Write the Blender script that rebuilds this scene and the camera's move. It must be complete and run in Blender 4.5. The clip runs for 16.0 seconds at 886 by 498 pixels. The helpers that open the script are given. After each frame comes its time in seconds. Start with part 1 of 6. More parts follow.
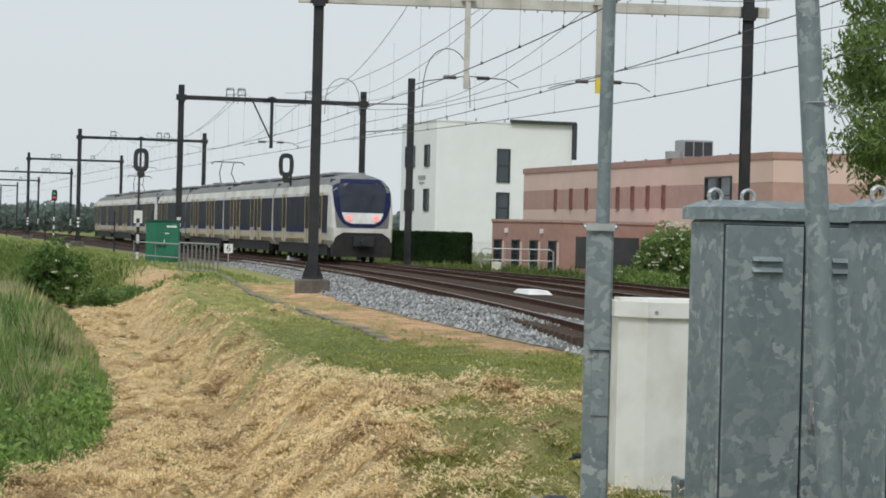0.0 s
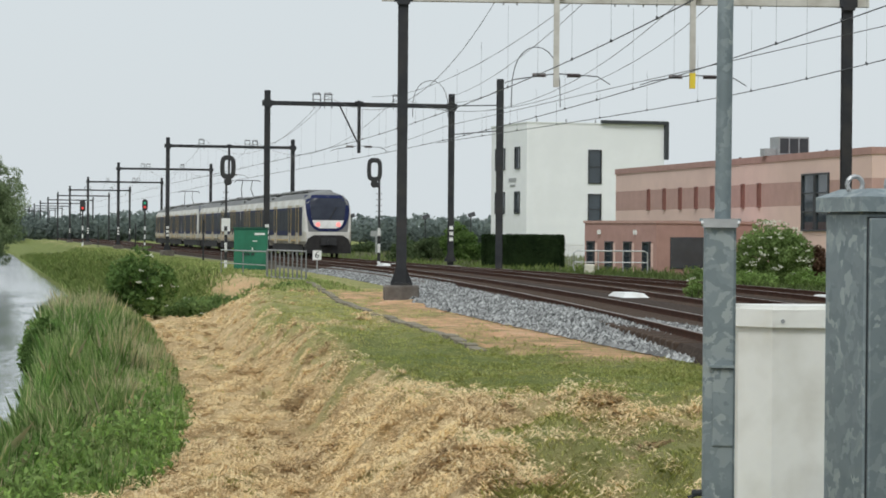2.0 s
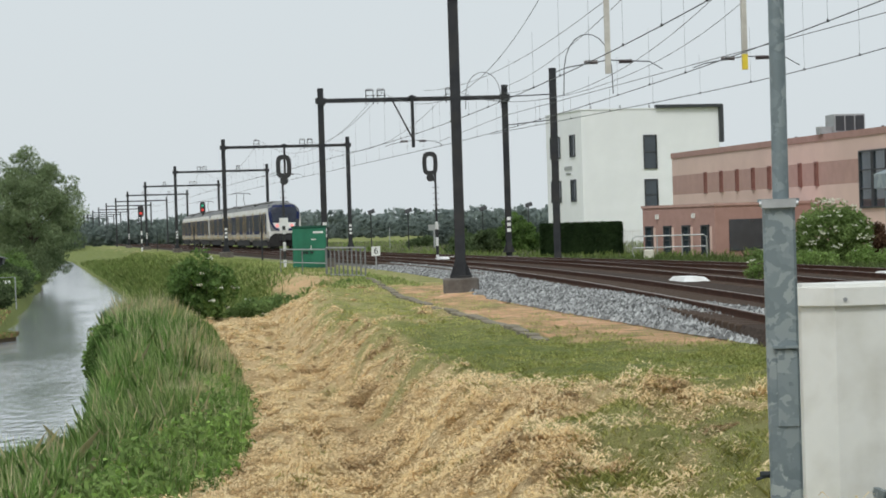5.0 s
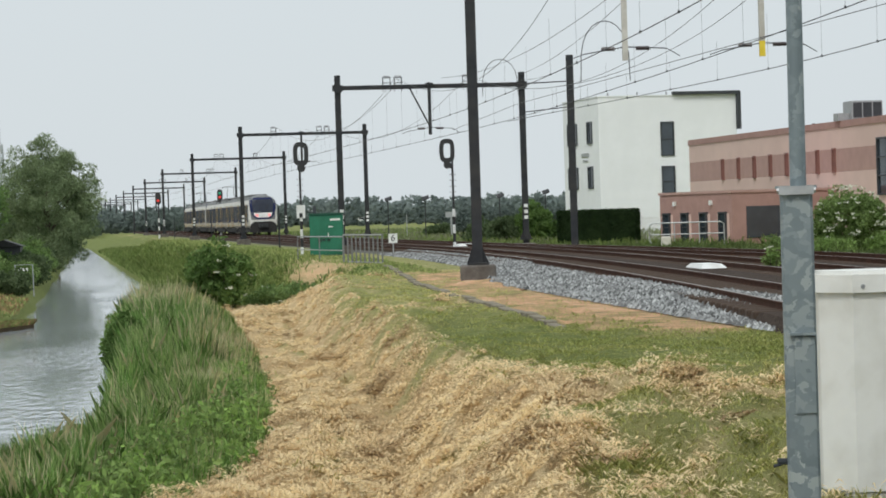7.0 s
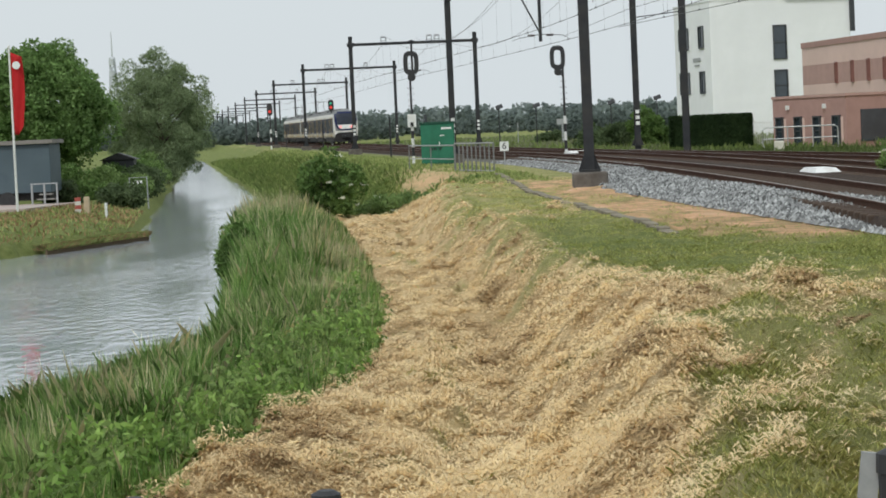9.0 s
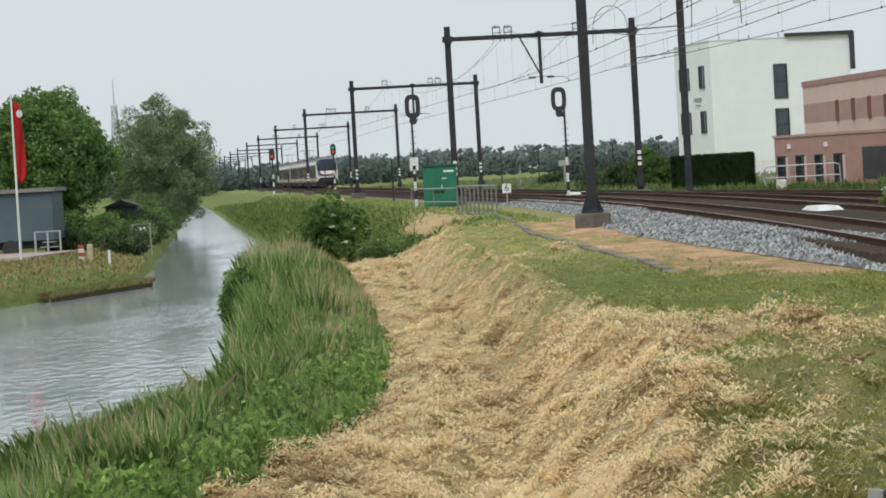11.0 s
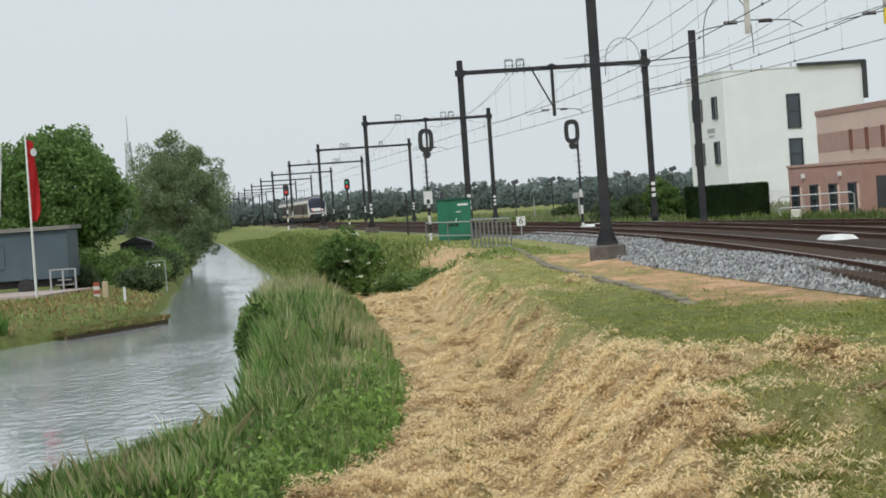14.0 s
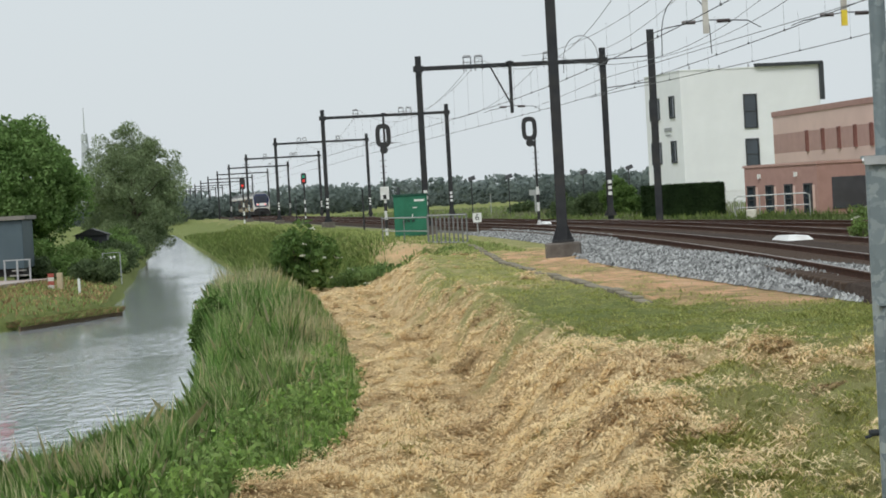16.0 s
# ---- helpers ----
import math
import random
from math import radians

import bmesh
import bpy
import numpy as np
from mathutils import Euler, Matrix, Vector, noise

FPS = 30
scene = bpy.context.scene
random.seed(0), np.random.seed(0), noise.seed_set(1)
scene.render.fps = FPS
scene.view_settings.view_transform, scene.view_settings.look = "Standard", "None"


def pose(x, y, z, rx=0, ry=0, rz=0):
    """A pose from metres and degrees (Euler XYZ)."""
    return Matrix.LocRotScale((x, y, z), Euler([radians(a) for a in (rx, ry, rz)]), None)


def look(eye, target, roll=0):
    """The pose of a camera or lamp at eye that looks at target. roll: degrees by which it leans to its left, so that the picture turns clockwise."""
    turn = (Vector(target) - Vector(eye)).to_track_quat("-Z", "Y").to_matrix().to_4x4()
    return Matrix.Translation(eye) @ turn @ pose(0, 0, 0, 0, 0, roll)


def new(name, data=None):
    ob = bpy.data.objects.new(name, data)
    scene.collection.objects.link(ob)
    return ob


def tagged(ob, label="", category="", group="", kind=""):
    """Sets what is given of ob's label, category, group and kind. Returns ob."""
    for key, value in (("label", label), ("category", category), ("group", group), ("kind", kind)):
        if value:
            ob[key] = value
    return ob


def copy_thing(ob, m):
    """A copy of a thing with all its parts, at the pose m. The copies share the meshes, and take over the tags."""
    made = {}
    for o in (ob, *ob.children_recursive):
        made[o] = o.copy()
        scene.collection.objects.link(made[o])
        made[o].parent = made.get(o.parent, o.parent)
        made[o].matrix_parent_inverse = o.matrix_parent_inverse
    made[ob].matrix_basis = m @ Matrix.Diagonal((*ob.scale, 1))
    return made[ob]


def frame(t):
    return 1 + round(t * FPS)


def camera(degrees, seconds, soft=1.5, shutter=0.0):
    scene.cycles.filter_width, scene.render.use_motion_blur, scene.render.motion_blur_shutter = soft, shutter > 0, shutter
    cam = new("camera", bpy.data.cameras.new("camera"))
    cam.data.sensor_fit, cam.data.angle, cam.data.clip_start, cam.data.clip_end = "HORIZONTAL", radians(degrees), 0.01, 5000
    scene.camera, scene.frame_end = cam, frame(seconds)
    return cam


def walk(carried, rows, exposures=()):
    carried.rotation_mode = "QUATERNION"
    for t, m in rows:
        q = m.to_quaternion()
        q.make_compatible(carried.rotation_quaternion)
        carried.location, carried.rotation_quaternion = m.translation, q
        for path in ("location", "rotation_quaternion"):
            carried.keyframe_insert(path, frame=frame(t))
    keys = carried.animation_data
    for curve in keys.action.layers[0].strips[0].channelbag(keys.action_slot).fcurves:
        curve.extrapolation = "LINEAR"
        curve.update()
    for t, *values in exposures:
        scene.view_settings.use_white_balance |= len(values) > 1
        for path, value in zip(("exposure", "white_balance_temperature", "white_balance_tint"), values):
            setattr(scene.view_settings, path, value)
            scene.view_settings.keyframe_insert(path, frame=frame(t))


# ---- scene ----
# ---- camera: one standing place; rows of seconds, turn to the left, tilt up, lean, steps back ----
EYE = Vector((0.0, 0.0, 1.53))
TURNS = [
    (0.0, -3.013, -0.433, 1.439, 1.90),
    (0.5, -2.915, 0.198, 1.122, 1.25),
    (1.0, -1.898, -0.029, 0.914, 0.00),
    (1.5, -0.677, -0.454, 0.552, 0.00),
    (2.0, -0.738, -0.375, 0.463, 0.00),
    (2.5, -0.854, -0.386, 0.797, 0.00),
    (3.0, -0.390, -0.751, 0.746, 0.00),
    (3.5, -0.000, -0.857, -0.000, 0.00),
    (4.0, 0.140, -0.766, -0.902, 0.00),
    (6.5, 1.047, -0.429, -2.188, 0.00),
    (7.0, 1.143, -0.856, -1.823, 0.00),
    (7.5, 1.948, -1.717, -1.226, 0.00),
    (8.0, 3.548, -2.648, -1.514, 0.00),
    (8.2, 3.907, -3.059, -1.855, 0.00),
    (10.3, 3.513, -2.829, -3.487, 0.00),
    (10.5, 3.740, -2.633, -3.385, 0.00),
    (11.0, 4.029, -1.959, -3.323, 0.00),
    (11.5, 3.857, -2.087, -3.172, 0.00),
    (12.0, 3.080, -1.874, -3.585, 0.00),
    (12.5, 3.648, -1.071, -3.519, 0.00),
    (13.0, 5.161, -0.527, -3.199, 0.00),
    (13.5, 5.153, -0.805, -3.548, 0.00),
    (14.0, 4.341, -1.107, -3.960, 0.00),
    (14.5, 2.917, -0.822, -3.358, 0.00),
    (15.0, 2.636, -0.652, -2.800, 0.00),
    (15.5, 2.962, -1.186, -2.474, 0.00),
    (16.0, 3.260, -1.279, -3.206, 0.00),
]


def aim(left, up, lean, back):
    a, b = radians(left), radians(up)
    way = Vector((-math.sin(a) * math.cos(b), math.cos(a) * math.cos(b), math.sin(b)))
    eye = EYE - way * back
    return look(eye, eye + way * 10, lean)


cam = camera(21.65, 16.0, soft=1.75)
walk(cam, [(t, aim(a, b, c, d)) for t, a, b, c, d in TURNS])

# ---- light: an even overcast sky with a weak, wide sun behind the camera ----
SUN_UP, SUN_TURN = radians(50), radians(197)
world = bpy.data.worlds.new("overcast_sky")
scene.world = world
world.use_nodes = True
wn, wl = world.node_tree.nodes, world.node_tree.links
sky = wn.new("ShaderNodeTexSky")
sky.sky_type, sky.sun_disc, sky.sun_elevation, sky.sun_rotation = "NISHITA", False, SUN_UP, SUN_TURN
sky.air_density, sky.dust_density, sky.ozone_density = 1.0, 4.0, 1.0
grey = wn.new("ShaderNodeMix")
grey.data_type = "RGBA"
grey.inputs["Factor"].default_value = 0.93
grey.inputs["B"].default_value = (6.98, 7.6, 7.92, 1)
wl.new(sky.outputs["Color"], grey.inputs["A"])
wn["Background"].inputs["Strength"].default_value = 0.1
wl.new(grey.outputs["Result"], wn["Background"].inputs["Color"])
sun = new("sun", bpy.data.lights.new("sun", "SUN"))
sun.data.energy, sun.data.angle, sun.data.color = 1.7, radians(18), (0.985, 0.99, 0.955)
sun.matrix_world = look((0, 0, 60), Vector((0, 0, 60)) - 50 * Vector((math.sin(SUN_TURN) * math.cos(SUN_UP), math.cos(SUN_TURN) * math.cos(SUN_UP), math.sin(SUN_UP))))


# ---- materials ----
def mat(name, c1, c2=None, scale=8.0, rough=0.8, bump=0.0, bscale=40.0, metal=0.0, c3=None, s3=0.7, coords="Object", piece=0.0, spec=0.5):
    """A surface with grain between c1 and c2, broad stains of c3, fine relief, and a shift from piece to piece."""
    m = bpy.data.materials.new(name)
    m.use_nodes = True
    n, l = m.node_tree.nodes, m.node_tree.links
    b = n["Principled BSDF"]
    b.inputs["Roughness"].default_value, b.inputs["Metallic"].default_value = rough, metal
    b.inputs["Specular IOR Level"].default_value = spec
    tc = n.new("ShaderNodeTexCoord")
    colour = None
    if c2:
        t = n.new("ShaderNodeTexNoise")
        t.inputs["Scale"].default_value, t.inputs["Detail"].default_value, t.inputs["Roughness"].default_value = scale, 6, 0.65
        l.new(tc.outputs[coords], t.inputs["Vector"])
        r = n.new("ShaderNodeValToRGB")
        r.color_ramp.elements[0].position, r.color_ramp.elements[1].position = 0.35, 0.65
        r.color_ramp.elements[0].color, r.color_ramp.elements[1].color = (*c1, 1), (*c2, 1)
        l.new(t.outputs["Fac"], r.inputs["Fac"])
        colour = r.outputs["Color"]
    if c3:
        t = n.new("ShaderNodeTexNoise")
        t.inputs["Scale"].default_value, t.inputs["Detail"].default_value = s3, 5
        l.new(tc.outputs[coords], t.inputs["Vector"])
        r = n.new("ShaderNodeValToRGB")
        r.color_ramp.elements[0].position, r.color_ramp.elements[1].position = 0.45, 0.7
        l.new(t.outputs["Fac"], r.inputs["Fac"])
        x = n.new("ShaderNodeMix")
        x.data_type = "RGBA"
        x.inputs["A"].default_value, x.inputs["B"].default_value = (*c1, 1), (*c3, 1)
        l.new(r.outputs["Color"], x.inputs["Factor"])
        if colour:
            l.new(colour, x.inputs["A"])
        colour = x.outputs["Result"]
    if piece:
        o = n.new("ShaderNodeNewGeometry")
        h = n.new("ShaderNodeHueSaturation")
        k = n.new("ShaderNodeMapRange")
        k.inputs["To Min"].default_value, k.inputs["To Max"].default_value = 1 - piece, 1 + piece
        l.new(o.outputs["Random Per Island"], k.inputs["Value"])
        l.new(k.outputs["Result"], h.inputs["Value"])
        if colour:
            l.new(colour, h.inputs["Color"])
        else:
            h.inputs["Color"].default_value = (*c1, 1)
        colour = h.outputs["Color"]
    if colour:
        l.new(colour, b.inputs["Base Color"])
    else:
        b.inputs["Base Color"].default_value = (*c1, 1)
    if bump:
        t = n.new("ShaderNodeTexNoise")
        t.inputs["Scale"].default_value, t.inputs["Detail"].default_value = bscale, 5
        l.new(tc.outputs[coords], t.inputs["Vector"])
        u = n.new("ShaderNodeBump")
        u.inputs["Strength"].default_value, u.inputs["Distance"].default_value = bump, 0.6 / bscale
        l.new(t.outputs["Fac"], u.inputs["Height"])
        l.new(u.outputs["Normal"], b.inputs["Normal"])
    return m


def glow(name, c, strength):
    m = mat(name, c, rough=0.3)
    b = m.node_tree.nodes["Principled BSDF"]
    b.inputs["Emission Color"].default_value, b.inputs["Emission Strength"].default_value = (*c, 1), strength
    return m


def glassy(name, c, rough=0.06):
    return mat(name, c, tuple(k * 1.5 for k in c), scale=0.6, rough=rough, spec=0.8)


RAIL = mat("rail_rust", (0.06, 0.028, 0.018), (0.105, 0.05, 0.032), 3, 0.85, 0.2, spec=0.2)
RAILTOP = mat("rail_running_face", (0.2, 0.165, 0.15), (0.28, 0.24, 0.22), 4, 0.45, metal=0.5)
SLEEPER = mat("sleeper", (0.055, 0.039, 0.03), (0.1, 0.073, 0.057), 6, 0.9, 0.3, piece=0.2, spec=0.15)
STEELDARK = mat("mast_paint", (0.024, 0.026, 0.03), (0.038, 0.04, 0.045), 3, 0.65, c3=(0.05, 0.047, 0.045), s3=1.3, spec=0.25)
CREAM = mat("beam_paint", (0.52, 0.5, 0.45), (0.6, 0.58, 0.53), 5, 0.6, c3=(0.42, 0.39, 0.34), s3=1.5)
STEELGREY = mat("galvanised_small", (0.33, 0.34, 0.35), (0.45, 0.46, 0.47), 9, 0.5, metal=0.5)
CONCRETE = mat("concrete", (0.12, 0.105, 0.095), (0.19, 0.17, 0.15), 6, 0.95, 0.4, 30, c3=(0.08, 0.068, 0.058), s3=1.2)
WIRE = mat("wire", (0.06, 0.065, 0.07), rough=0.6)
PORCELAIN = mat("insulator", (0.06, 0.045, 0.045), rough=0.4)
WHITE = mat("white_enamel", (0.72, 0.73, 0.72), (0.8, 0.81, 0.8), 5, 0.5, c3=(0.6, 0.59, 0.56), s3=2)
BLACK = mat("black_paint", (0.018, 0.018, 0.02), (0.03, 0.03, 0.032), 8, 0.55)
YELLOW = mat("yellow_paint", (0.75, 0.55, 0.03), (0.8, 0.62, 0.06), 5, 0.5)
DULLRED = mat("faded_red_paint", (0.3, 0.06, 0.045), (0.38, 0.09, 0.065), 6, 0.7)


# ---- mesh building ----
class Mesh:
    """Gathers plain pieces into one mesh."""

    def __init__(self):
        self.v, self.f, self.k = [], [], []

    def add(self, verts, faces, k=0):
        o = len(self.v)
        self.v += [tuple(p) for p in verts]
        self.f += [tuple(i + o for i in f) for f in faces]
        self.k += [k] * len(faces)
        return self

    def box(self, c, s, rz=0.0, k=0, m=None, taper=1.0):
        x, y, z = s[0] / 2, s[1] / 2, s[2] / 2
        pts = [Vector((a * x * (taper if e > 0 else 1), b * y * (taper if e > 0 else 1), e * z)) for e in (-1, 1) for a, b in ((-1, -1), (1, -1), (1, 1), (-1, 1))]
        t = m if m is not None else Matrix.Rotation(rz, 3, "Z")
        pts = [t @ p + Vector(c) for p in pts]
        return self.add(pts, [(3, 2, 1, 0), (4, 5, 6, 7), (0, 1, 5, 4), (1, 2, 6, 5), (2, 3, 7, 6), (3, 0, 4, 7)], k)

    def block(self, c, s, rz=0.0, k=0, r=0.02):
        """A box with chamfered upright and top edges; c is the middle of its base."""
        x, y, h = s[0] / 2, s[1] / 2, s[2]
        t = Matrix.Rotation(rz, 3, "Z")
        ring = lambda a, b, q: [(a - q, -b), (a, -b + q), (a, b - q), (a - q, b), (-a + q, b), (-a, b - q), (-a, -b + q), (-a + q, -b)]
        pts = []
        for a, b, z in ((x, y, 0), (x, y, h - r), (x - r, y - r, h)):
            pts += [t @ Vector((p, q, z)) + Vector(c) for p, q in ring(a, b, r)]
        faces = [tuple(range(7, -1, -1)), tuple(range(16, 24))]
        for j in (0, 8):
            faces += [(j + i, j + (i + 1) % 8, j + 8 + (i + 1) % 8, j + 8 + i) for i in range(8)]
        return self.add(pts, faces, k)

    def rod(self, a, b, r0, r1=None, n=8, k=0, cap=True):
        a, b = Vector(a), Vector(b)
        r1 = r0 if r1 is None else r1
        q = (b - a).to_track_quat("Z", "Y")
        pts = []
        for p, r in ((a, r0), (b, r1)):
            pts += [p + q @ Vector((r * math.cos(2 * math.pi * i / n), r * math.sin(2 * math.pi * i / n), 0)) for i in range(n)]
        faces = [(i, (i + 1) % n, n + (i + 1) % n, n + i) for i in range(n)]
        if cap:
            faces += [tuple(range(n - 1, -1, -1)), tuple(range(n, 2 * n))]
        return self.add(pts, faces, k)

    def tube(self, pts, r, n=6, k=0):
        """A bent pipe through the points."""
        pts = [Vector(p) for p in pts]
        o, rings = len(self.v), []
        for i, p in enumerate(pts):
            d = (pts[min(i + 1, len(pts) - 1)] - pts[max(i - 1, 0)]).normalized()
            q = d.to_track_quat("Z", "Y")
            rings.append([p + q @ Vector((r * math.cos(2 * math.pi * j / n), r * math.sin(2 * math.pi * j / n), 0)) for j in range(n)])
        faces = []
        for i in range(len(pts) - 1):
            faces += [(i * n + j, i * n + (j + 1) % n, (i + 1) * n + (j + 1) % n, (i + 1) * n + j) for j in range(n)]
        faces += [tuple(range(n - 1, -1, -1)), tuple(range((len(pts) - 1) * n, len(pts) * n))]
        return self.add([p for g in rings for p in g], faces, k)

    def prism(self, outline, lo, hi, axis="z", k=0):
        """An outline of (a, b) drawn out between lo and hi along an axis."""
        n = len(outline)
        put = {"z": lambda a, b, c: (a, b, c), "y": lambda a, b, c: (a, c, b), "x": lambda a, b, c: (c, a, b)}[axis]
        pts = [put(a, b, c) for c in (lo, hi) for a, b in outline]
        faces = [tuple(range(n - 1, -1, -1)), tuple(range(n, 2 * n))] + [(i, (i + 1) % n, n + (i + 1) % n, n + i) for i in range(n)]
        return self.add(pts, faces, k)

    def make(self, name, mats, parent=None, label="", smooth=False, fix=True):
        d = bpy.data.meshes.new(name)
        d.from_pydata(self.v, [], self.f)
        for m in mats if isinstance(mats, (list, tuple)) else [mats]:
            d.materials.append(m)
        if any(self.k):
            d.polygons.foreach_set("material_index", self.k)
        if smooth:
            d.polygons.foreach_set("use_smooth", [True] * len(self.f))
        if fix and len(self.f) < 6000:
            b = bmesh.new()
            b.from_mesh(d)
            bmesh.ops.recalc_face_normals(b, faces=b.faces)
            b.to_mesh(d)
            b.free()
        ob = new(name, d)
        if parent:
            ob.parent = parent
        if label:
            tagged(ob, label)
        return ob


def thing(name, x, y, z, rz, label, category, group="", kind=""):
    ob = new(name)
    ob.empty_display_size = 0.2
    ob.matrix_basis = Matrix.LocRotScale((x, y, z), Euler((0, 0, rz)), None)
    return tagged(ob, label, category, group, kind)


# ---- the line's plan: the row of masts, and the offsets of the tracks to its right ----
def heading(y):
    return radians(10.6 - 0.085 * (125 - min(max(y, -60), 125)))


_ys = np.arange(-60.0, 1500.0, 1.0)
_xs = np.cumsum(np.r_[0, -np.tan([heading(y + 0.5) for y in _ys[:-1]])])
_xs += -7.4 - np.interp(119, _ys, _xs)


def line_x(y):
    return float(np.interp(y, _ys, _xs))


def smooth(a, b, v):
    t = np.clip((v - a) / (b - a), 0, 1)
    return t * t * (3 - 2 * t)


def offset(track, y):
    near = 3.15 - 0.55 * smooth(90, 160, y)
    if track == 1:
        return near
    second = near + 3.75 + 0.1 * smooth(90, 160, y)
    return second if track == 2 else second + 3.7 * (1 - smooth(62, 118, y))


def on_line(y, off, z=0.0):
    a = heading(y)
    return Vector((line_x(y) + off * math.cos(a), y + off * math.sin(a), z))


# ---- the ground ----
WATER = -1.7


def left_bank(y):
    return np.where(y < 62, -18 - (62 - y) * 1.6, np.where(y < 74, -18 + (y - 62) * 0.233, -15.2 - 0.17 * (y - 74)))


def reed_edge(y):
    """The canal's right edge, from the row of masts."""
    return np.interp(y, [20, 26, 30, 35, 40, 48, 56, 66, 78, 95], [-9.2, -8.2, -7.4, -7.8, -8.2, -8.75, -9.45, -10.2, -10.2, -10.2])


def bump_noise(x, y, s, seed=0.0):
    """Cheap smooth noise from turned waves."""
    v = 0
    for i, (a, f) in enumerate(((0.3, 1.0), (1.4, 1.31), (2.3, 1.73), (3.9, 2.2), (5.1, 2.9))):
        v = v + np.sin((x * math.cos(a) + y * math.sin(a)) * f * s + seed * (i + 1.7) + 2.1 * np.sin((x * math.sin(a) - y * math.cos(a)) * f * s * 0.61 + seed + i))
    return v / 5


def clods(x, y, cell, seed=1):
    """Smooth lattice noise, -1 to 1, with bumps of one cell."""
    i, j = np.floor(x / cell), np.floor(y / cell)
    a, b = x / cell - i, y / cell - j
    a, b = a * a * (3 - 2 * a), b * b * (3 - 2 * b)

    def h(p, q):
        v = np.sin(p * 127.1 + q * 311.7 + seed * 74.7) * 43758.5453
        return 2 * (v - np.floor(v)) - 1

    lo = h(i, j) * (1 - a) + h(i + 1, j) * a
    hi = h(i, j + 1) * (1 - a) + h(i + 1, j + 1) * a
    return lo * (1 - b) + hi * b


def reed_foot(y):
    """Where the mown trench meets the reeds, from the row of masts."""
    return np.interp(y, [8, 16.5, 20, 23, 27, 37.6, 50.6, 74, 90], [-6.4, -5.85, -5.5, -5.3, -5.3, -5.85, -6.75, -8.1, -8.6])


def slope_foot(y):
    return np.interp(y, [8, 20, 27, 40, 60, 73, 90], [-3.5, -3.6, -3.75, -4.5, -5.6, -5.6, -5.6])


def slope_top(y):
    return np.interp(y, [8, 20, 27, 38, 49, 57, 66, 73, 90], [-2.3, -2.5, -2.75, -3.35, -4.05, -4.4, -4.25, -3.9, -3.8])


def ballast_foot(y):
    return np.interp(y, [20, 30, 34, 39.7, 47.7, 58], [3.9, 2.6, 1.95, 1.35, 0.65, 0.0])


def ground_height(x, y):
    x, y = np.asarray(x, float), np.asarray(y, float)
    u = (x - np.interp(y, _ys, _xs)) * 0.99
    berm = -0.1 - 0.25 * smooth(12, 32, y)
    brink, toe, foot = slope_top(y), reed_foot(y), slope_foot(y)
    floor_z = -1.27 + 0.42 * (1 - smooth(16, 42, y))
    z = berm + 0.0 * u
    z = np.where(u < brink, berm + (floor_z - berm) * smooth(-0.12, 1.15, (brink - u) / (brink - foot)), z)
    edge = reed_edge(y)
    z = np.where(u < toe, floor_z - (1.5 + floor_z) * np.clip((toe - u) / (toe - edge), 0, 1), z)
    dip = smooth(75, 79.5, y) * (1 - smooth(90, 95, y)) * smooth(2.6, 4.2, -u)
    z = z * (1 - dip) + np.minimum(z, -1.35) * dip
    foot = ballast_foot(y) + 1.0 * smooth(70, 82, y)
    z = np.where(u > foot, berm + smooth(0.0, 1.5, u - foot) * (-0.16 - berm), z)
    right = 12.6 - 3.2 * smooth(75, 120, y)
    z = np.where(u > right, -0.16 - 0.4 * smooth(0, 1.6, u - right), z)
    rough = np.where((u > 0) & (u < right + 1), 0.0, 1.0) * (1 - smooth(120, 200, y))
    slope = smooth(-1.2, 0.3, brink - u) * smooth(-0.4, 0.6, u - toe)
    n2 = bump_noise(x, y, 1.9, 4.0)
    mown = rough * smooth(-0.5, 0.2, u - toe) * (1 - smooth(76, 80, y))
    turf = mown * (0.35 + 0.65 * np.maximum(slope, 1 - smooth(20, 26, y)))
    z = z + turf * (0.13 * clods(x + 0.4 * n2, y + 0.3 * n2, 0.55, 3) + 0.1 * clods(x + 0.5 * n2, y, 1.3, 6))
    z = z + turf * (1 - smooth(40, 55, y)) * 0.11 * clods(x - 0.3 * n2, y - 0.2 * n2, 0.27, 5)
    z = z + rough * (0.035 + 0.06 * slope) * bump_noise(x, y, 1.3) + rough * (0.018 + 0.045 * slope) * bump_noise(x, y, 4.2, 2.0) + rough * (0.012 + 0.018 * slope) * bump_noise(x, y, 8.5, 5.0)
    z = z + 0.12 * np.exp(-(((y - 23.6 + 0.9 * (u + 2.4)) / 2.6) ** 2)) * smooth(-4.2, -2.7, u) * (1 - smooth(0.5, 2.5, u))
    z = z - 0.16 * np.exp(-(((u + 3.75) / 0.4) ** 2)) * smooth(15, 19, y) * (1 - smooth(30, 35, y))
    lb = left_bank(y)
    wet = smooth(0.0, 0.5, edge - u) * smooth(0.0, 0.35, x - lb)
    left = (x < lb + 0.35) & (y < 330)
    z = np.where(left, np.minimum(-0.95 + 0.0 * x, -1.36 + 0.2 * (lb - x)) + 0.03 * bump_noise(x, y, 1.1, 5.0), z)
    far = smooth(300, 360, y)
    wet = wet * (1 - far)
    z = z * (1 - wet) + (-2.4) * wet
    z = np.where((u < edge) & (far > 0), z * (1 - far) + (-1.1) * far, z)
    return z


